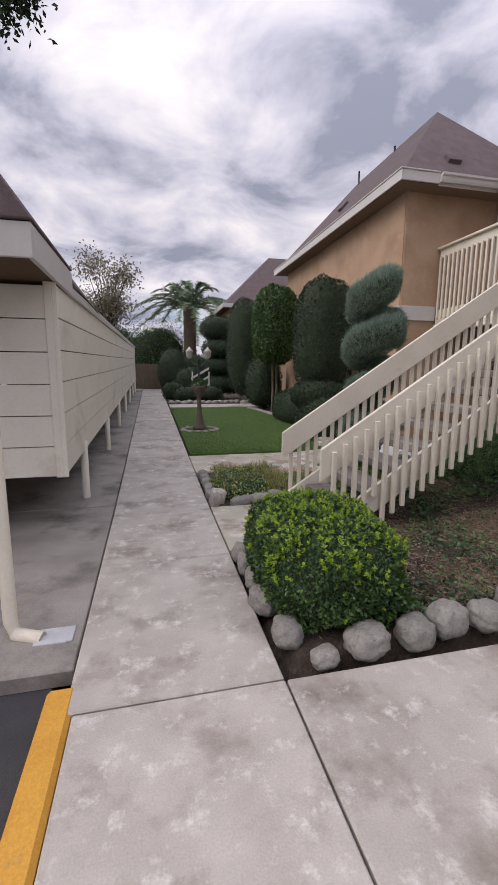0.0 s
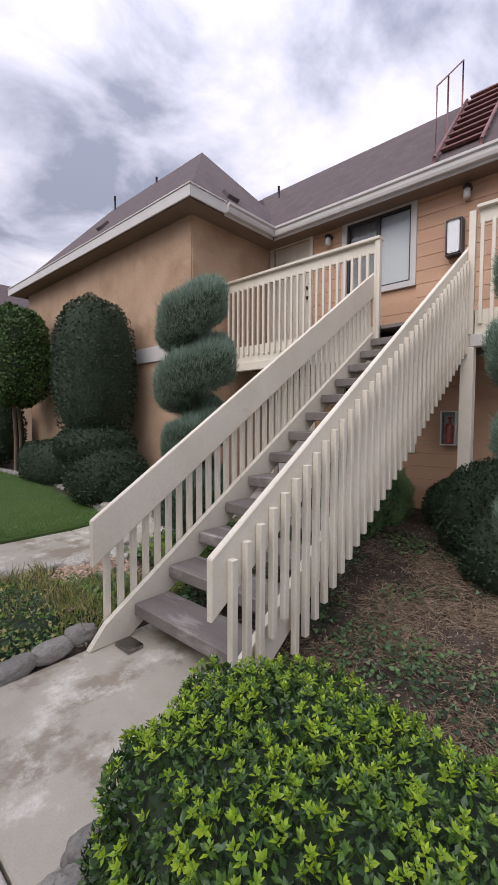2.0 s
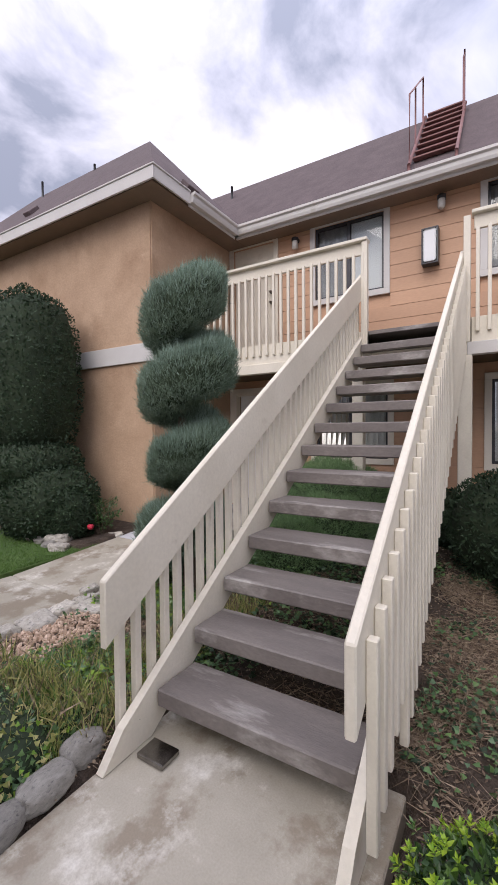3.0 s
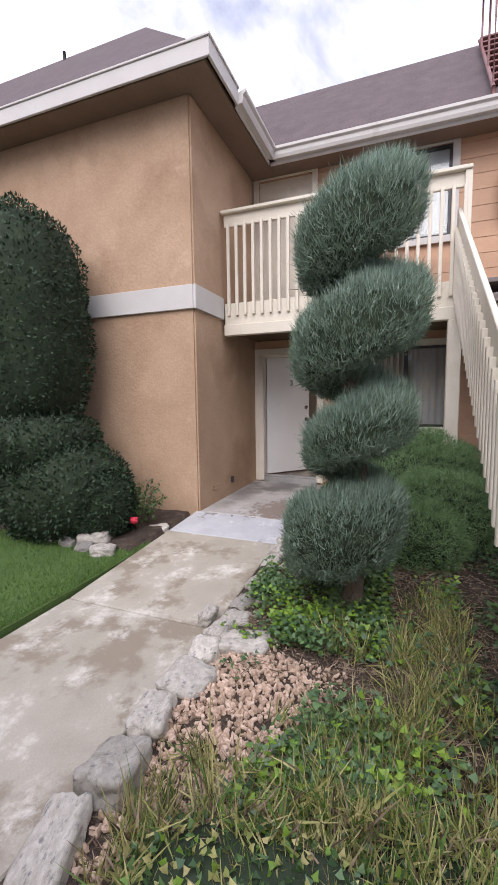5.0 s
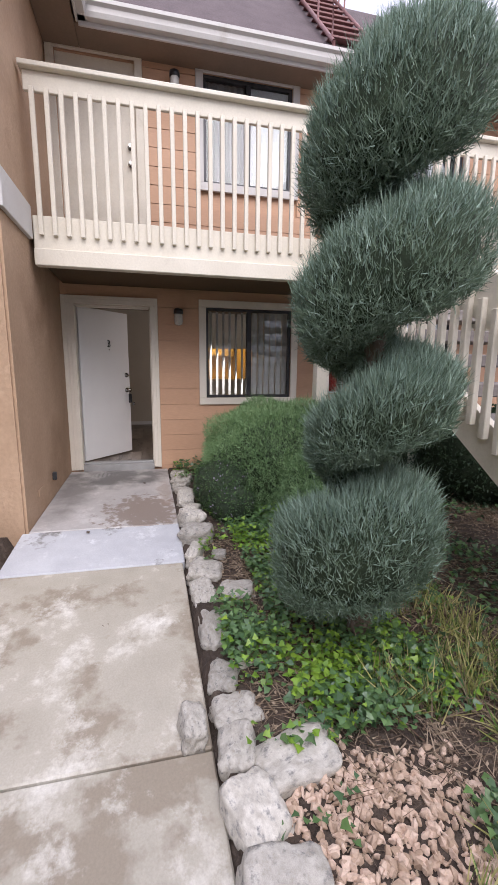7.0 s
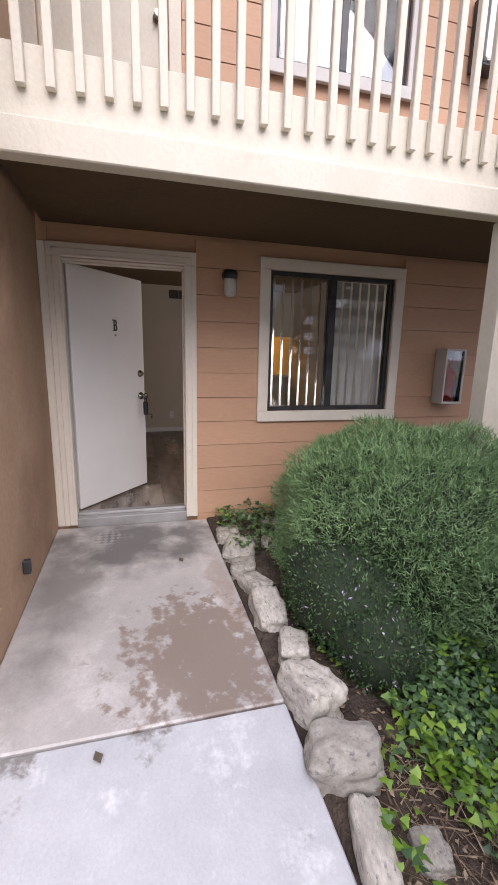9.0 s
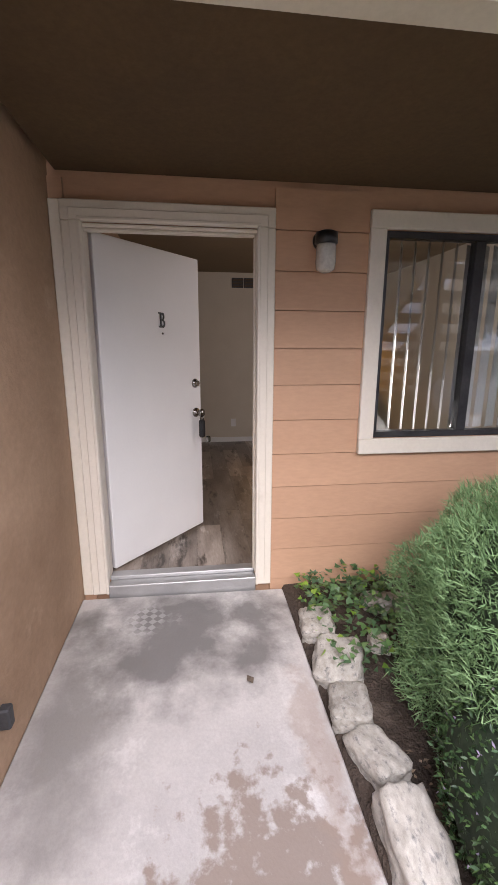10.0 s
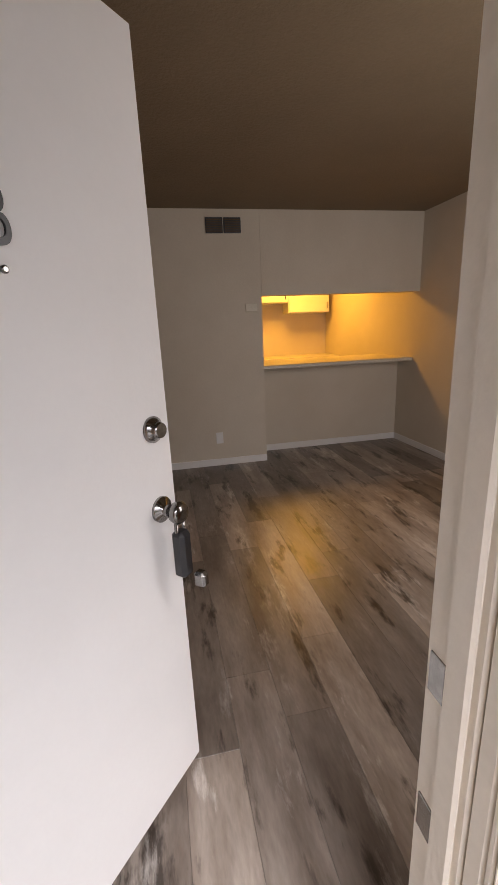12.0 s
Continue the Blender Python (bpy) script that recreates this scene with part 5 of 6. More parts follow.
for nm, lab, mass, n, leaf, mt, at in (
    ("topiary_column", "tall dark green clipped column shrub against the wing", [((3.88, 9.2, 2.37), (0.64, 0.69, 1.28), 2.9), ((3.75, 8.95, 1.05), (0.66, 0.66, 0.36), 2.4), ((3.75, 8.6, 0.55), (0.62, 0.72, 0.55), 2.4)], 5500, (0.05, 0.5), "hedge", (3.86, 9.2, 0.1)),
    ("topiary_column", "tall light green clipped leafy column on bare stems", [((3.85, 13.0, 3.0), (0.66, 0.75, 1.15), 3.0)], 4000, (0.085, 0.65), "hedge_light", (3.85, 13.0, 0.2)),
    ("topiary_column", "tall dark green clipped column shrub against the wing", [((3.75, 16.8, 2.5), (0.75, 0.9, 1.9), 2.6), ((3.9, 14.6, 1.2), (0.6, 0.9, 0.9), 2.4)], 2200, (0.07, 0.5), "hedge", (3.75, 16.8, 0.3)),
    ("topiary_tiers", "dark green shrub clipped into stacked cushions", [((3.0, 19.5, 3.5), (0.75, 0.75, 0.55), 2.4), ((3.1, 19.4, 2.6), (0.8, 0.8, 0.42), 2.4), ((3.2, 19.5, 1.8), (0.9, 0.9, 0.40), 2.4), ((3.3, 19.5, 1.0), (1.0, 0.9, 0.45), 2.4)], 1500, (0.08, 0.5), "hedge", (3.0, 19.5, 0.35)),
    ("low_hedge", "low dark green hedge at the foot of the wing", [((4.0, 11.3, 0.55), (0.55, 1.1, 0.5), 3.0), ((3.75, 8.55, 0.4), (0.42, 0.45, 0.38), 2.4)], 4000, (0.05, 0.5), "hedge", (4.0, 11.3, 0.1)),
    ("low_hedge", "low dark green shrubs beyond the lawn", [((1.4, 17.6, 0.6), (0.5, 0.5, 0.35), 2.4), ((2.4, 17.8, 0.6), (0.55, 0.5, 0.35), 2.4), ((0.9, 18.8, 0.7), (0.45, 0.45, 0.4), 2.4), ((1.9, 20.5, 1.0), (0.8, 0.6, 0.8), 2.2), ((1.2, 25.0, 1.6), (0.8, 0.8, 1.3), 2.2), ((2.6, 26.0, 1.4), (1.3, 0.8, 1.2), 2.2), ((4.6, 25.0, 1.3), (1.2, 0.8, 1.2), 2.2)], 900, (0.09, 0.5), "hedge", (1.4, 17.6, 0.3)),
    ("low_hedge", "dark green shrubs at the end of the walk", [((-0.9, 28.5, 2.0), (1.1, 1.0, 1.6), 2.2), ((0.6, 31.0, 2.6), (1.8, 1.2, 1.9), 2.2), ((-2.6, 33, 2.8), (1.6, 1.2, 2.0), 2.2)], 350, (0.16, 0.5), "hedge_light", (-0.9, 28.5, 0.5)),
    ("dark_shrub", "dark green low shrub under the stair", [((5.05, 2.95, 0.55), (0.72, 0.60, 0.55), 2.3), ((4.30, 2.62, 0.36), (0.55, 0.50, 0.38), 2.3), ((5.9, 3.4, 0.4), (0.5, 0.6, 0.4), 2.3)], 6500, (0.045, 0.45), "hedge", (5.05, 2.95, 0.1)),
    ("dark_shrub", "dark green shrub beside the wing wall", [((3.75, 8.15, 0.42), (0.38, 0.40, 0.40), 2.3)], 11000, (0.045, 0.5), "hedge", (3.75, 8.15, 0.05)),
):
    clipped(nm, lab, "shrub", mass, n, leaf, (mt,), at)
clipped("ivy_bank", "dense low ivy bank beside the stair landing", "ground cover", [((1.08, 5.30, 0.05), (0.38, 0.56, 0.17), 3.2), ((1.5, 4.98, 0.02), (0.2, 0.22, 0.11), 2.6)], 24000, (0.027, 0.75), ("ivy", "ivy_light", "dry_grass"), (1.08, 5.3, 0.0),
        lambda P, nn: rng.choice(3, len(P), p=[0.56, 0.14, 0.30]), depth=0.3, lobed=True)
for x, y, h in ((3.75, 12.9, 2.1), (4.0, 13.3, 2.1), (3.86, 9.2, 1.3)):
    tagged(tube("shrub_stem", [(x, y, slope(y) - 0.1), (x + 0.03, y, h * 0.5), (x, y + 0.02, h)], 0.04, M["bark"]), "bare brown shrub stem under the clipped crown", "stem", "shrub stems")


def juniper(name, label, at, tiers, n, mat, length, group="", category="juniper"):
    """Feathery conifer: sprays of fine blades growing up and out from inner masses."""
    pl = plant(name, label, category, at, group)
    Ps, As, Ls = [], [], []
    for i, (c, r, pw, tilt) in enumerate(tiers):
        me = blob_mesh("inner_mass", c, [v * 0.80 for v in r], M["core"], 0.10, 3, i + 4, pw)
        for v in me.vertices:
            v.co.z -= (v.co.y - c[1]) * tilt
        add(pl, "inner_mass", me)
        k = int(n * (r[0] * r[1] + r[1] * r[2] + r[0] * r[2]))
        P, nn = shell_points(k, c, [v * 0.93 for v in r], pw, 0.12, 0.22, i)
        P[:, 2] -= (P[:, 1] - c[1]) * tilt
        sp = rng.normal(size=(k, 3)) * 0.60 + nn * 0.70 + np.array([0, 0, 0.35])
        for q in range(3):
            Ps.append(P + rng.normal(size=P.shape) * 0.012)
            As.append(sp + rng.normal(size=P.shape) * 0.28)
            Ls.append(length * rng.uniform(0.5, 1.15, k) * (1 + 0.9 * np.clip(nn[:, 2], 0, 1) * rng.random(k)))
    P, A, L = np.concatenate(Ps), np.concatenate(As), np.concatenate(Ls)
    tagged(add(pl, "sprays", blades_mesh("sprays", P, A, L, 0.006, M[mat])), kind="stuff")
    return pl


JX, JY = 3.02, 5.40


def spiral_juniper(at, knots, u0, u1, n):
    """A conifer clipped into a ramp that winds up round its trunk. knots: turn, height, reach, half depth; turn 0 faces the walk."""
    pl = plant("spiral_juniper", "blue-green juniper clipped into a rising spiral", "juniper", at, "spiral junipers")
    K = np.array(knots)

    def ramp_at(u):
        u = np.asarray(u, dtype=float)
        end = np.clip(np.minimum((u - u0) / 0.22, (u1 - u) / 0.30), 0.02, 1) ** 0.6
        z, reach, half = (np.interp(u, K[:, 0], K[:, i]) for i in (1, 2, 3))
        th = np.pi + 2 * np.pi * u
        return z, reach, half * end, end, np.stack([np.cos(th), np.sin(th), np.zeros_like(th)], -1)

    def ring(u, phi, shrink):
        z, reach, half, end, rad = ramp_at(u)
        a = reach * 0.58 * end * shrink
        mid = reach * 0.42
        c, q = np.cos(phi), np.sin(phi)
        c, q = np.sign(c) * np.abs(c) ** 0.8, np.sign(q) * np.abs(q) ** 0.8
        P = np.array(at) * [1, 1, 0] + rad * (mid + a * c)[..., None]
        P[..., 2] = z + half * shrink * q
        P[..., 1] += 0.09 * np.clip(0.6 - u, 0, 1)   # the lowest turn hangs out to the north
        return P, unit((rad * (c / np.maximum(a, 0.02))[..., None] + np.stack([0 * q, 0 * q, q / np.maximum(half, 0.02)], -1)).reshape(-1, 3))

    nu, nphi = 90, 12
    U, F_ = np.meshgrid(np.linspace(u0, u1, nu), np.linspace(0, 2 * np.pi, nphi, endpoint=False), indexing="ij")
    V = ring(U, F_, 0.84)[0].reshape(-1, 3)
    fs = [(i * nphi + j, i * nphi + (j + 1) % nphi, (i + 1) * nphi + (j + 1) % nphi, (i + 1) * nphi + j) for i in range(nu - 1) for j in range(nphi)]
    add(pl, "inner_mass", mesh_of("inner_mass", V, fs, M["core"], smooth=True))
    Ps, As, Ls, Is = [], [], [], []
    u, phi = rng.uniform(u0, u1, n), rng.uniform(0, 2 * np.pi, n)
    lump = 1 + 0.07 * np.sin(u * 23) * np.sin(phi * 3 + u * 11)
    P, nn = ring(u, phi, lump * (1 - 0.20 * rng.random(n) ** 2))
    lean = nn * 0.50 + np.array([0, 0, 0.80]) + rng.normal(size=(n, 3)) * 0.24
    for q in range(4):
        Ps.append(P + rng.normal(size=P.shape) * 0.012)
        As.append(lean + rng.normal(size=P.shape) * 0.30)
        Ls.append(0.052 * rng.uniform(0.5, 1.15, n) * (1 + 1.3 * np.clip(nn[:, 2], 0, 1) * rng.random(n)))
        # pale sprays are picked more often where the ramp faces up
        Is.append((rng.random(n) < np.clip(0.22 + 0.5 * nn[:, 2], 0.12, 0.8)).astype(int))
    tagged(add(pl, "sprays", blades_mesh("sprays", np.concatenate(Ps), np.concatenate(As), np.concatenate(Ls), 0.0048, [M["juniper"], M["juniper_pale"]], np.concatenate(Is))), kind="stuff")
    x, y, z = at
    add(pl, "trunk", tube_mesh("trunk", [(x, y, z - 0.1), (x + 0.03, y - 0.03, 1.0), (x - 0.03, y + 0.02, 1.6), (x + 0.02, y - 0.01, 2.5)], [0.07, 0.06, 0.05, 0.03], M["bark"]))
    return pl


j1 = spiral_juniper((JX, JY, 0.08), [(-0.45, 0.50, 0.36, 0.26), (0, 0.67, 0.41, 0.27), (0.35, 0.78, 0.34, 0.19), (0.68, 1.12, 0.29, 0.14), (1, 1.31, 0.37, 0.18), (1.3, 1.41, 0.37, 0.18), (1.65, 1.70, 0.36, 0.18), (2, 1.91, 0.44, 0.24), (2.4, 2.14, 0.43, 0.24), (2.7, 2.34, 0.35, 0.19), (3, 2.50, 0.41, 0.25), (3.5, 2.84, 0.36, 0.24)], -0.55, 3.56, 52000)
copy_thing(j1, pose(3.95, 2.45, 0.06, 0, 0, 190))
juniper("juniper_mound", "broad fresh green juniper mound below the window", (5.5, 5.1, 0.1),
        [((5.55, 5.02, 0.42), (0.92, 0.92, 0.74), 2.3, 0.0), ((4.75, 4.75, 0.32), (0.62, 0.6, 0.50), 2.2, 0.0), ((4.22, 4.95, 0.22), (0.50, 0.42, 0.40), 2.2, 0.0)], 19000, "mound", 0.042)
fl = clipped("flowering_shrub", "low dark shrub with small lilac flowers", "shrub", [((5.12, 5.76, 0.34), (0.40, 0.27, 0.26), 2.2), ((4.82, 5.72, 0.26), (0.26, 0.22, 0.20), 2.2)], 30000, (0.022, 0.42), ("box_old", "flower", "ivy"), (5.02, 5.8, 0.12),
             lambda P, nn: rng.choice(3, len(P), p=[0.70, 0.03, 0.27]), depth=0.25)


def rose_bush(x, y, z):
    """Thin arching canes with sparse leaves and one bloom."""
    rose = plant("rose_bush", "small rose bush with bare canes and one red bloom", "shrub", (x, y, z))
    rr = random.Random(21)
    Ps = []
    for q in range(22):
        a, reach, h = rr.uniform(0, 2 * math.pi), rr.uniform(0.12, 0.36), rr.uniform(0.35, 0.62)
        pts = [Vector((x + reach * t * math.cos(a), y + 0.7 * reach * t * math.sin(a), z + h * math.sin(t * 1.7))) for t in (0.0, 0.35, 0.7, 1.0)]
        add(rose, "cane", tube_mesh("cane", pts, [0.007, 0.006, 0.005, 0.003], M["bark"], 5))
        for k in range(34):
            t = rr.uniform(0.25, 1.0) * 3
            i = min(int(t), 2)
            Ps.append(pts[i].lerp(pts[i + 1], t - i) + Vector([rr.gauss(0, 0.03) for _ in range(3)]))
    P = np.array(Ps)
    tagged(add(rose, "leaves", leaves_mesh("leaves", P, rng.normal(size=P.shape), np.tile([0, 0, 1.0], (len(P), 1)) + rng.normal(size=P.shape) * 0.5, rng.uniform(0.03, 0.055, len(P)), rng.uniform(0.018, 0.032, len(P)), [M["hedge_light"], M["ivy"]], rng.integers(0, 2, len(P)))), kind="stuff")
    add(rose, "bloom", blob_mesh("bloom", (x - 0.24, y - 0.10, z + 0.25), (0.04, 0.04, 0.035), M["red"], 0.35, 3, 2))


rose_bush(4.02, 7.80, 0.04)


def scatter(n, x0, x1, y0, y1, dens):
    """Random spots on the soil, kept by a density between 0 and 1."""
    P = np.stack([rng.uniform(x0, x1, n), rng.uniform(y0, y1, n)], 1)
    P = P[rng.random(n) < np.clip([dens(x, y) for x, y in P], 0, 1)]
    return np.array([(x, y, bed_z(x, y)) for x, y in P])


def patchy(x, y, s=1.7, o=0.0):
    return noise.noise((x * s + o, y * s - o, o))


def stuff(name, label, category, me):
    return tagged(new(name, me), label, category, kind="stuff")


# straw, twigs and chips lying on the mulch
P = np.concatenate([scatter(42000, 1.3, 5.2, 2.1, 3.5, lambda x, y: 0.5 + 1.3 * patchy(x, y, 2)), scatter(14000, 1.4, 5.0, 3.5, 5.4, lambda x, y: 0.4 + patchy(x, y, 2)), scatter(16000, 1.2, 4.4, 4.75, 6.05, lambda x, y: (0.10 if y > 5.5 and 1.6 < x < 2.5 else 0.55) + 1.2 * patchy(x, y, 2.2, 3))])
A = rng.normal(size=P.shape) * [1, 1, 0.22]
stuff("straw_litter", "dry straw and twigs on the mulch", "litter", blades_mesh("straw", P + [0, 0, 0.012], A, rng.uniform(0.03, 0.17, len(P)), rng.uniform(0.003, 0.008, len(P)), M["straw"]))
P = scatter(24000, 0.8, 5.6, 2.05, 6.1, lambda x, y: 0.08 if (y > 5.5 and x < 2.5) else 0.6)
stuff("bark_chips", "small brown bark chips and dead leaves on the soil", "litter", leaves_mesh("chips", P + [0, 0, 0.008], rng.normal(size=P.shape) * [1, 1, 0.25], np.tile([0, 0, 1.0], (len(P), 1)) + rng.normal(size=P.shape) * 0.5, rng.uniform(0.012, 0.034, len(P)), rng.uniform(0.008, 0.018, len(P)), M["straw"]))

# ivy over the bed by the walk


def ivy_density(x, y):
    d = 0.58 + 1.3 * patchy(x, y, 1.9, 2.0)
    if y > 5.5 and x < 2.45:
        d -= 0.75
    elif x < 2.4:
        d -= 0.18
    if y < 5.15:
        d -= 0.45
    if y > 5.82 and x > 3.2:
        d -= 0.7
    return d


def ivy(name, label, n, x0, x1, y0, y1, dens, mats, size, lift, light):
    P = scatter(n, x0, x1, y0, y1, dens)
    h = np.array([0.5 + 0.5 * patchy(x, y, 4, 1) for x, y, _ in P])
    P[:, 2] += rng.random(len(P)) * lift * (0.35 + h) + 0.01
    lit = np.array([patchy(x, y, 2.3, 6) for x, y, _ in P])
    idx = (rng.random(len(P)) < np.clip(light + lit, 0.03, 0.85)).astype(int)
    L = size * rng.uniform(0.6, 1.3, len(P))
    stuff(name, label, "ground cover", ivy_mesh("ivy", P, rng.normal(size=P.shape) * [1, 1, 0.35], np.tile([0, 0, 1.0], (len(P), 1)) + rng.normal(size=P.shape) * 0.45, L, [M[m] for m in mats], idx))


ivy("ivy_ground_cover", "mixed dark and bright green ivy over the soil", 44000, 1.2, 5.0, 4.7, 6.12, ivy_density, ("ivy", "ivy_light"), 0.034, 0.12, 0.28)
ivy("ivy_ground_cover", "dark sparse ground cover along the stones", 14000, 1.0, 5.2, 2.08, 3.45, lambda x, y: (0.45 if y < 2.5 else 0.10) + patchy(x, y, 1.4, 9) * 1.2, ("ivy", "hedge"), 0.030, 0.08, 0.45)
ivy("ivy_ground_cover", "bright green seedlings beside the threshold", 1500, 5.9, 6.66, 5.6, 6.15, lambda x, y: 0.55 + patchy(x, y, 3, 2), ("ivy", "ivy_light"), 0.036, 0.16, 0.30)
ivy("ivy_ground_cover", "dark ivy under the stair", 9000, 1.7, 5.0, 3.5, 4.75, lambda x, y: 0.2 + patchy(x, y, 1.5, 4), ("ivy", "hedge"), 0.04, 0.08, 0.25)

# tufts of half-dry grass
tp, ta, tl = [], [], []
for x, y, _ in scatter(1150, 1.15, 3.3, 4.72, 5.98, lambda x, y: 0.50 + 1.1 * patchy(x, y, 2, 5) - (0.75 if y > 5.5 and x > 1.55 else 0) - (0.45 if x > 2.1 and y > 5.1 else 0) - (0.2 if x > 2.6 else 0)):
    k = int(rng.integers(14, 34))
    tp.append(np.array([x, y, bed_z(x, y)]) + rng.normal(size=(k, 3)) * [0.025, 0.025, 0.004])
    ta.append(rng.normal(size=(k, 3)) * 0.42 + [rng.normal() * 0.25, rng.normal() * 0.25, 1])
    tl.append(rng.uniform(0.07, 0.22, k))
for x, y in zip(rng.uniform(0.78, 1.6, 190), rng.uniform(4.85, 5.85, 190)):
    if patchy(x, y, 2.4, 8) < -0.12:
        continue
    k = int(rng.integers(10, 26))
    tp.append(np.array([x, y, bed_z(x, y) + 0.12]) + rng.normal(size=(k, 3)) * [0.03, 0.03, 0.02])
    ta.append(rng.normal(size=(k, 3)) * 0.45 + [rng.normal() * 0.3, rng.normal() * 0.3, 1])
    tl.append(rng.uniform(0.06, 0.16, k))
P, A, L = np.concatenate(tp), np.concatenate(ta), np.concatenate(tl)
stuff("grass_tufts", "half-dry tufts of ornamental grass in the bed", "grass", blades_mesh("tufts", P, A, L, rng.uniform(0.006, 0.012, len(P)), [M["dry_grass"], M["straw"], M["grass"]], rng.choice(3, len(P), p=[0.58, 0.22, 0.20])))

# pink gravel patch
PEB = []
gp = scatter(3000, 1.15, 2.65, 5.35, 6.08, lambda x, y: 1.35 - abs(y - 5.8) * 2.2 - (0.0 if x < 2.4 else 1.0) + patchy(x, y, 3, 7) * 0.5)
bmg = bmesh.new()
for x, y, z in gp:
    s = rng.uniform(0.008, 0.021)
    bmesh.ops.create_icosphere(bmg, subdivisions=1, radius=s, matrix=pose(x, y, z + s * 0.3, *rng.uniform(0, 360, 3)) @ Matrix.Diagonal((1.3, rng.uniform(0.7, 1.0), rng.uniform(0.5, 0.7), 1)))
for v in bmg.verts:
    v.co += Vector(rng.normal(size=3) * 0.002)
me = bpy.data.meshes.new("gravel")
bmg.to_mesh(me)
bmg.free()
me.materials.append(M["pebble"])
stuff("gravel", "pink and tan angular gravel beside the stones", "gravel", me)

# lawn blades
n = 70000
P = np.stack([rng.uniform(0.62, 3.75, n), 7.48 + 7.6 * rng.random(n) ** 1.6, np.zeros(n)], 1)
P[:, 2] = np.maximum(0, 0.025 * (P[:, 1] - 5)) + 0.018
stuff("lawn_grass", "short mown green grass blades", "grass", blades_mesh("lawn_grass", P, rng.normal(size=P.shape) * 0.5 + [0, 0, 1], rng.uniform(0.02, 0.045, n), 0.005, M["grass"]))

# ---- lamp post with planter on the lawn ----
LX, LY = 1.10, 10.2
lz = slope(LY) + 0.02
lp = plant("lamp_post", "dark iron twin lamp post with planter bowl", "lamp post", (LX, LY, lz))
add(lp, "base", lathe_mesh("base", [(0.17, 0), (0.17, 0.06), (0.11, 0.12), (0.09, 0.30), (0.06, 0.36), (0.05, 0.75), (0.06, 0.82), (0.16, 0.98), (0.19, 1.06), (0.17, 1.06)], M["terracotta"], 18)).location = (LX, LY, lz)
add(lp, "pole", tube_mesh("pole", [(LX, LY, lz + 1.0), (LX, LY, lz + 1.7)], 0.025, M["iron"]))
for sgn in (-1, 1):
    add(lp, "arm", tube_mesh("arm", [(LX, LY, lz + 1.55), (LX + sgn * 0.14, LY, lz + 1.6), (LX + sgn * 0.22, LY, lz + 1.72)], 0.014, M["iron"]))
    add(lp, "lantern", lathe_mesh("lantern", [(0.03, 0), (0.07, 0.03), (0.09, 0.16), (0.10, 0.17), (0.03, 0.24), (0.01, 0.28)], M["lamp_glass"], 8)).location = (LX + sgn * 0.22, LY, lz + 1.72)
P, nn = shell_points(500, (LX, LY, lz + 1.1), (0.17, 0.17, 0.12))
tagged(add(lp, "planter_leaves", leaves_mesh("planter_leaves", P, nn + [0, 0, 0.4], nn, 0.05, 0.03, M["hedge_light"])), kind="stuff")
for k in range(14):
    a = k * 2 * math.pi / 14
    rock(LX + 0.42 * math.cos(a), LY + 0.42 * math.sin(a), 0.09, 0.07, 0.04, True, z=slope(LY))
white_rail = plant("stair_rail", "small white stair rail beyond the lawn", "railing", (2.0, 18.6, 0.35))
for k in range(3):
    add(white_rail, "board", hexa_mesh("board", [(1.7, 18.5 + k * 0.03, 0.5 + k * 0.35), (2.5, 18.5 + k * 0.03, 0.95 + k * 0.35), (2.5, 18.53 + k * 0.03, 0.95 + k * 0.35), (1.7, 18.53 + k * 0.03, 0.5 + k * 0.35), (1.7, 18.5 + k * 0.03, 0.6 + k * 0.35), (2.5, 18.5 + k * 0.03, 1.05 + k * 0.35), (2.5, 18.53 + k * 0.03, 1.05 + k * 0.35), (1.7, 18.53 + k * 0.03, 0.6 + k * 0.35)], M["white"]))
for x in (1.72, 2.45):
    add(white_rail, "post", box_mesh("post", (x, 18.47, 0.25), (x + 0.06, 18.499, 1.55), M["white"]))

# ---- distance ----
tagged(box("wall_far", (-8, 26.4, 0.2), (6, 26.6, 2.0), M["bark"], bevel=0), "low brown wall closing the walk", "wall", kind="structure")


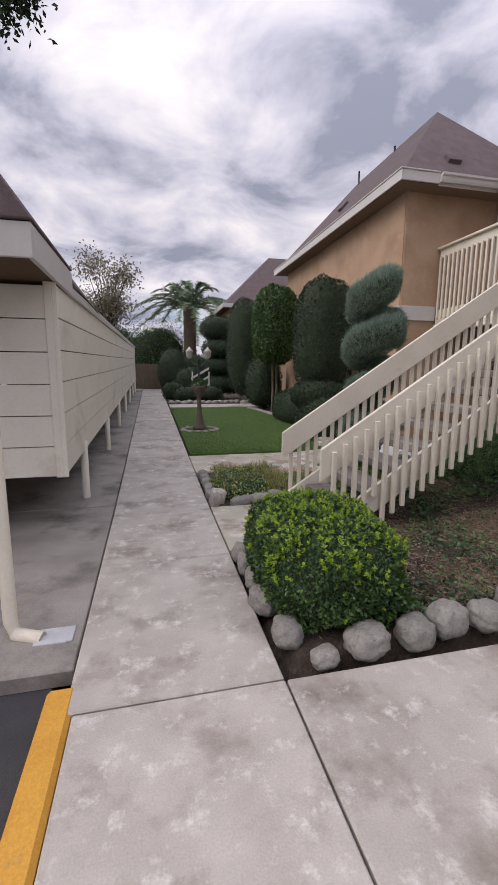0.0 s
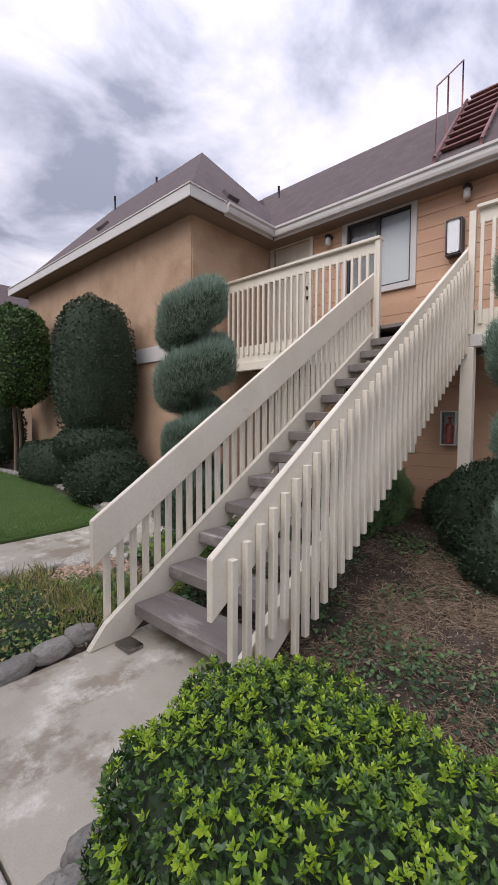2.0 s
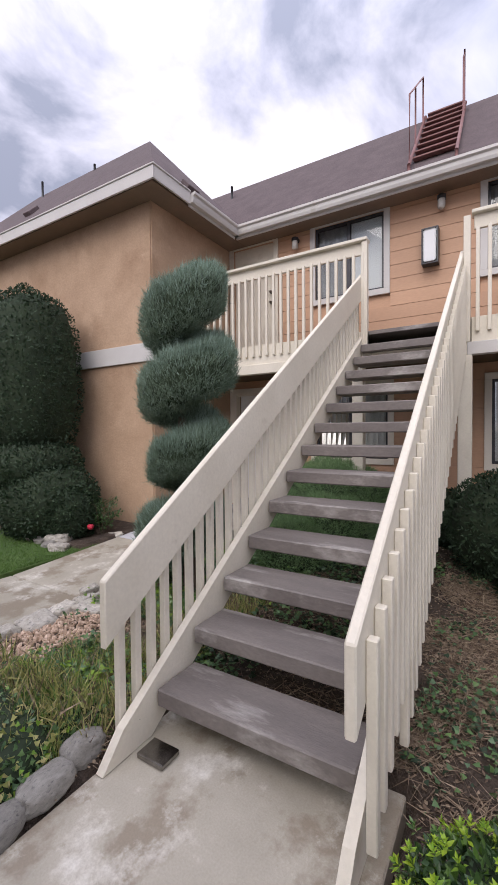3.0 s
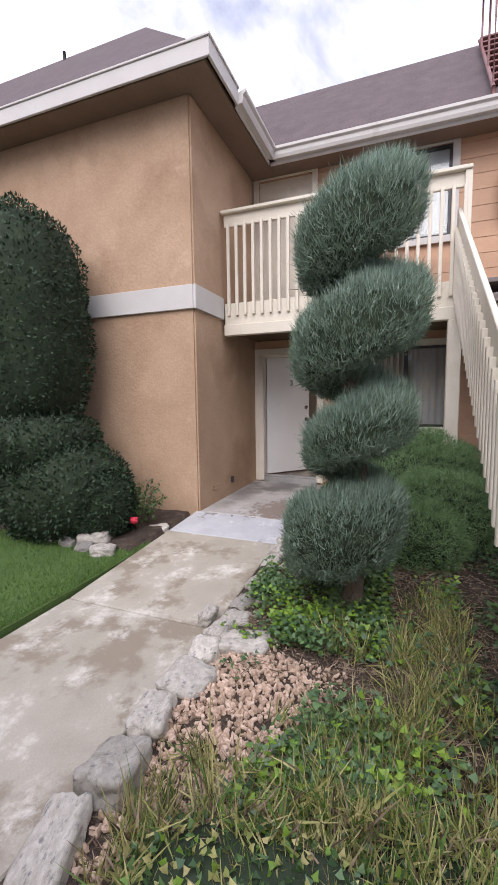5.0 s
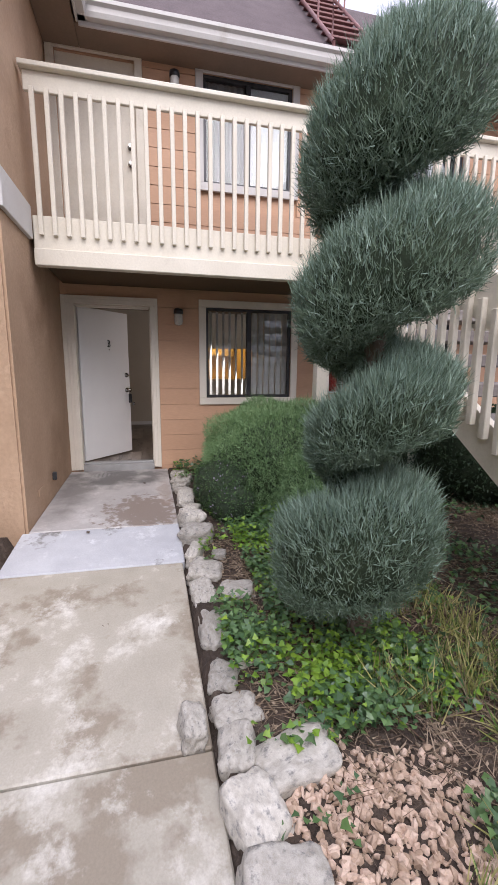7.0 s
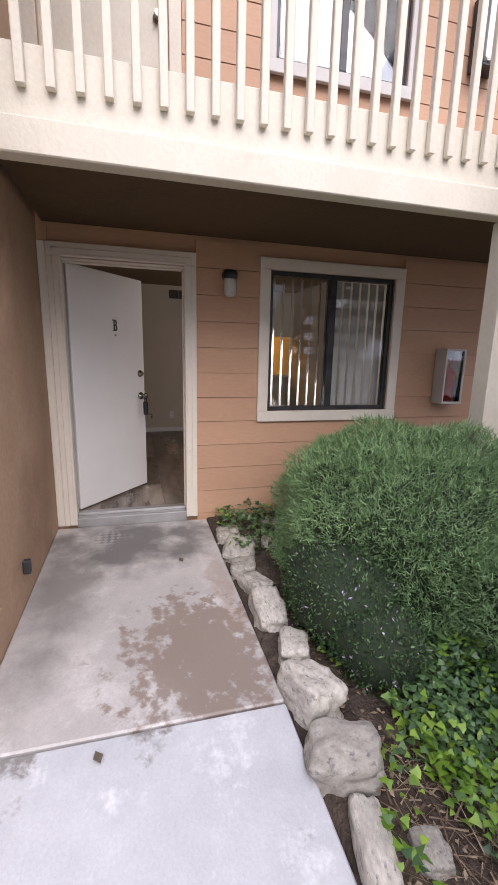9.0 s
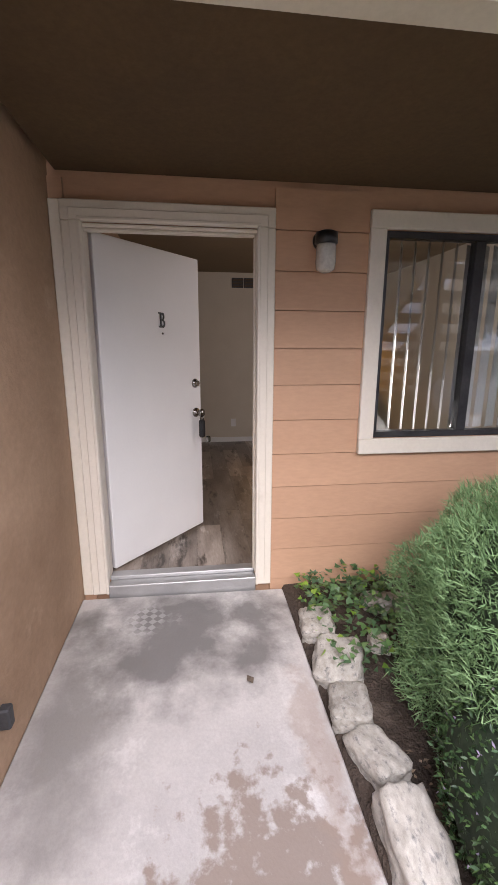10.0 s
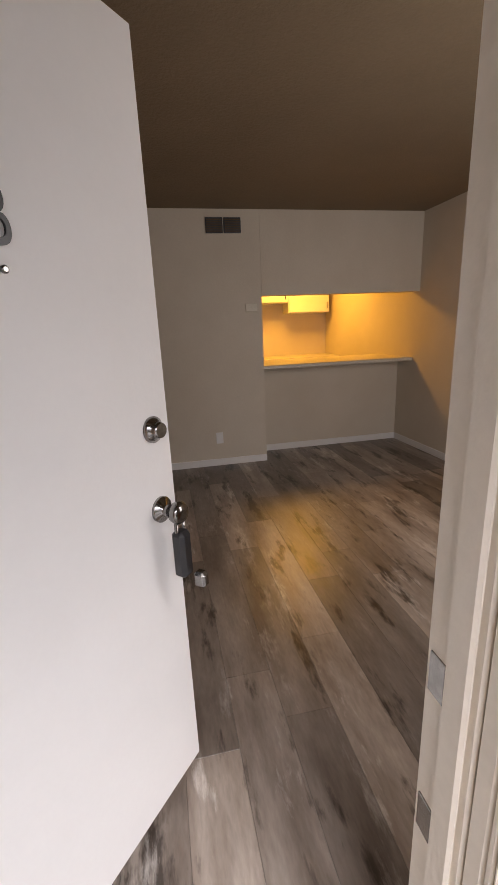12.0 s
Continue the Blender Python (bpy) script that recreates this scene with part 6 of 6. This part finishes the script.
def palm(x, y, base, top, reach):
    pl = plant("palm_tree", "date palm with arching grey-green fronds", "palm", (x, y, base))
    ring = [(0.42 + 0.03 * (k % 2), (top - base) * k / 16) for k in range(17)]
    add(pl, "trunk", lathe_mesh("trunk", ring, M["bark"], 14)).location = (x, y, base)
    pr = random.Random(11)
    Pl, Al, Ll = [], [], []
    for f in range(46):
        a, up = pr.uniform(0, 2 * math.pi), pr.uniform(0.05, 1.5)
        d = Vector((math.cos(a), math.sin(a), 0))
        pts = []
        for k in range(9):
            s = k / 8
            r = reach * s * math.cos(min(up, 1.3)) * 1.0 + 0.2 * s
            z = reach * (math.sin(up) * s * 0.95 - 0.62 * s * s)
            pts.append(Vector((x, y, top)) + d * (0.25 + r) + Vector((0, 0, z)))
        add(pl, "rib", tube_mesh("rib", pts, [0.035 - 0.003 * k for k in range(9)], M["palm"], 4))
        for k in range(8):
            for j in range(7):
                q = pts[k].lerp(pts[k + 1], j / 7)
                along = (pts[k + 1] - pts[k]).normalized()
                side = along.cross(Vector((0, 0, 1))).normalized()
                for sg in (-1, 1):
                    Pl.append(q)
                    Al.append(along * 0.8 + side * sg + Vector((0, 0, pr.uniform(-0.35, 0.15))))
                    Ll.append(0.52 * (1 - 0.45 * abs(k / 8 - 0.4)))
    tagged(add(pl, "leaflets", blades_mesh("leaflets", np.array(Pl), np.array(Al), np.array(Ll), 0.065, M["palm"])), kind="stuff")


palm(2.75, 30.0, 0.5, 5.9, 4.1)


def tree(name, label, x, y, base, trunk_h, crown, mat, n, size, seed, extra=(), spread=4.5):
    """Tapered trunk and limbs under a crown of many leaf clumps with gaps."""
    tr = random.Random(seed)
    pl = plant(name, label, "tree", (x, y, base))
    add(pl, "trunk", tube_mesh("trunk", [(x, y, base - 0.1), (x + 0.1, y, base + trunk_h * 0.5), (x, y + 0.1, base + trunk_h)], [0.16, 0.13, 0.10], M["bark"]))
    tips = [(x + crown[0] * tr.gauss(0, 0.55), y + crown[1] * tr.gauss(0, 0.55), base + trunk_h + crown[2] * tr.uniform(0.15, 1.0)) for _ in range(26)] + list(extra)
    Ps = []
    for tx, ty, tz in tips:
        m = Vector((x, y, base + trunk_h)).lerp(Vector((tx, ty, tz)), 0.5) + Vector((0, 0, 0.2))
        add(pl, "limb", tube_mesh("limb", [(x, y, base + trunk_h * 0.9), m, (tx, ty, tz)], [0.06, 0.035, 0.012], M["bark"], 5))
        Ps.append(np.array([tx, ty, tz]) + rng.normal(size=(n // len(tips), 3)) * size * spread)
    P = np.concatenate(Ps)
    tagged(add(pl, "leaves", leaves_mesh("leaves", P, rng.normal(size=P.shape), rng.normal(size=P.shape), size * rng.uniform(0.6, 1.2, len(P)), size * 0.5, M[mat])), kind="stuff")


tree("street_tree", "pale sparse tree behind the carport", -2.6, 28.5, 0.5, 3.2, (1.5, 1.2, 4.4), "blossom", 5200, 0.20, 4, (), 2.0)
tree("street_tree", "dark green leafy tree beyond the walk", 0.2, 33.0, 0.5, 1.8, (1.8, 1.2, 2.4), "hedge_light", 6000, 0.13, 5)
tree("shade_tree", "dark leafy tree overhanging the parking lane", -4.2, 1.0, -0.13, 4.6, (0.9, 0.9, 1.6), "hedge", 9000, 0.06, 8, ((-0.92, 4.0, 4.42), (-1.0, 4.1, 4.55), (-1.12, 4.0, 4.35)), 1.6)

house = plant("neighbour_house", "tan stucco house with brown hip roof beyond", "house", (8, 28, 0.5))
add(house, "wall", box_mesh("wall", (4.75, 25.2, 0.0), (14, 34, 5.35), M["stucco"], 0.01))
hz, d = 5.35, 3.7
hp = [(4.2, 24.6, hz), (14.5, 24.6, hz), (14.5, 34.5, hz), (4.2, 34.5, hz), (4.2 + d, 24.6 + d, hz + d), (14.5 - d, 24.6 + d, hz + d), (14.5 - d, 34.5 - d, hz + d), (4.2 + d, 34.5 - d, hz + d)]
add(house, "roof", mesh_of("roof", hp, [(0, 1, 5, 4), (1, 2, 6, 5), (2, 3, 7, 6), (3, 0, 4, 7), (4, 5, 6, 7), (3, 2, 1, 0)], M["roof"]))
for a, b in (((4.15, 24.55, hz - 0.12), (14.5, 24.60, hz + 0.12)), ((4.15, 24.60, hz - 0.12), (4.20, 34.5, hz + 0.12))):
    add(house, "fascia_board", box_mesh("fascia_board", a, b, M["white"]))

for x, y in ((4.55, 6.93), (3.4, 6.7), (5.9, 6.5)):
    o = new("fallen_leaf", leaves_mesh("fallen_leaf", np.array([[0, 0, 0.0]]), np.array([[1.0, 0.4, 0.05]]), np.array([[0, 0, 1.0]]), 0.055, 0.035, M["bark"]))
    o.location = (x, y, walk_z(x, y) + 0.006)
    tagged(o, "dry brown fallen leaf on the concrete", "leaf", "fallen leaves")


# ---- pieces of walls, floors and pavements ----
def siding(z0, z1, x, spans_for):
    n = 0
    z = z0
    while z < z1:
        top = min(z + 0.2, z1)
        for a, b in spans_for(z, top):
            if b - a < 0.06:
                continue
            c = [(x - 0.009, a, z), (x + 0.018, a, z), (x + 0.018, b, z), (x - 0.009, b, z), (x - 0.004, a, top - 0.004), (x + 0.018, a, top - 0.004), (x + 0.018, b, top - 0.004), (x - 0.004, b, top - 0.004)]
            o = hexa("siding_board", c, M["siding"], wall_east, 0)
        z += 0.2


def spans(z0, z1):
    cuts = []
    for h in HOLES:
        w = 0.056 if h is DOOR else 0.09
        zb = h[2] - w if h[2] not in (0.26, 2.80) else h[2] - 0.3
        if z1 > zb + 0.01 and z0 < h[3] + w - 0.01:
            cuts.append((h[0] - w, h[1] + w))
    cuts.sort()
    out, y = [], SOUTH
    for a, b in cuts:
        if a > y:
            out.append((y, a))
        y = max(y, b)
    if y < 7.398:
        out.append((y, 7.398))
    return out


siding(0.02, 2.42, WX, spans)
siding(2.80, 4.91, WX, spans)

pavement = tagged(empty("pavement", (0, 0, 0)), "grey concrete walk in cast slabs", "pavement", kind="structure")
GAP = 0.006
edges = [-6.0, -2.8, -1.2, 0.3, 1.79, 3.33, 4.54, 6.05, 7.35, 8.9, 10.4, 11.9, 13.4, 14.9, 16.4, 17.9, 19.4, 20.9, 22.4, 23.9, 25.4]
for a, b in zip(edges, edges[1:]):
    sheet_box("slab", (-0.462 if b < 1.9 else -0.50) + GAP, 0.58 - GAP, a + GAP, b - GAP, lambda x, y: slope(y), 0.12, M["concrete"], pavement, 0.007)
for x0, x1 in ((0.58, 2.1), (2.1, 3.6), (3.6, 5.2), (5.2, 6.8)):
    for a, b in ((-6.0, -2.8), (-2.8, -1.2), (-1.2, 0.3), (0.3, 1.79)):
        sheet_box("slab", x0 + GAP, x1 - GAP, a + GAP, b - GAP, lambda x, y: 0.0, 0.12, M["concrete"], pavement, 0.007)
sheet_box("slab", 0.58 + GAP, 2.0, 3.40, 4.62, lambda x, y: 0.0, 0.12, M["walkway"], pavement, 0.007)
for x0, x1, mt in ((0.58, 2.60, "walkway"), (2.60, 4.02, "walkway"), (4.02, 4.66, "patch"), (4.66, 6.64, "stoop")):
    sheet_box("slab", x0 + GAP, x1 - GAP, 6.24 + (0.0 if x0 < 4 else -0.02), 7.44 if x0 < 4.5 else 7.397, walk_z, 0.12, M[mt], pavement, 0.007)
sheet_box("slab", 0.62, 4.6, 15.25, 16.3, lambda x, y: slope(y) + 0.02, 0.12, M["concrete"], pavement, 0.007)
curb = tagged(hexa("curb", [(-0.62, -6, -0.2), (-0.463, -6, -0.2), (-0.463, 1.98, -0.2), (-0.62, 1.98, -0.2), (-0.60, -6, 0.004), (-0.463, -6, 0.004), (-0.463, 1.98, 0.004), (-0.60, 1.98, 0.004)], M["yellow"], None, 0.02), "yellow painted concrete curb with worn edge", "curb", kind="structure")

room_floor = bpy.data.objects["floor"]
rl = random.Random(5)
row = 0
y = 4.035
while y < 9.1:
    x = 6.79 - rl.random() * 1.0
    while x < 12.9:
        x1 = x + 1.2
        a, b = max(x, 6.785), min(x1, 12.95)
        if b - a > 0.05:
            box("plank", (a + 0.0004, y + 0.0004, FZ - 0.011), (b - 0.0004, min(y + 0.1796, 9.09), FZ), M["vinyl"], room_floor, 0.0006)
        x = x1
    y += 0.18
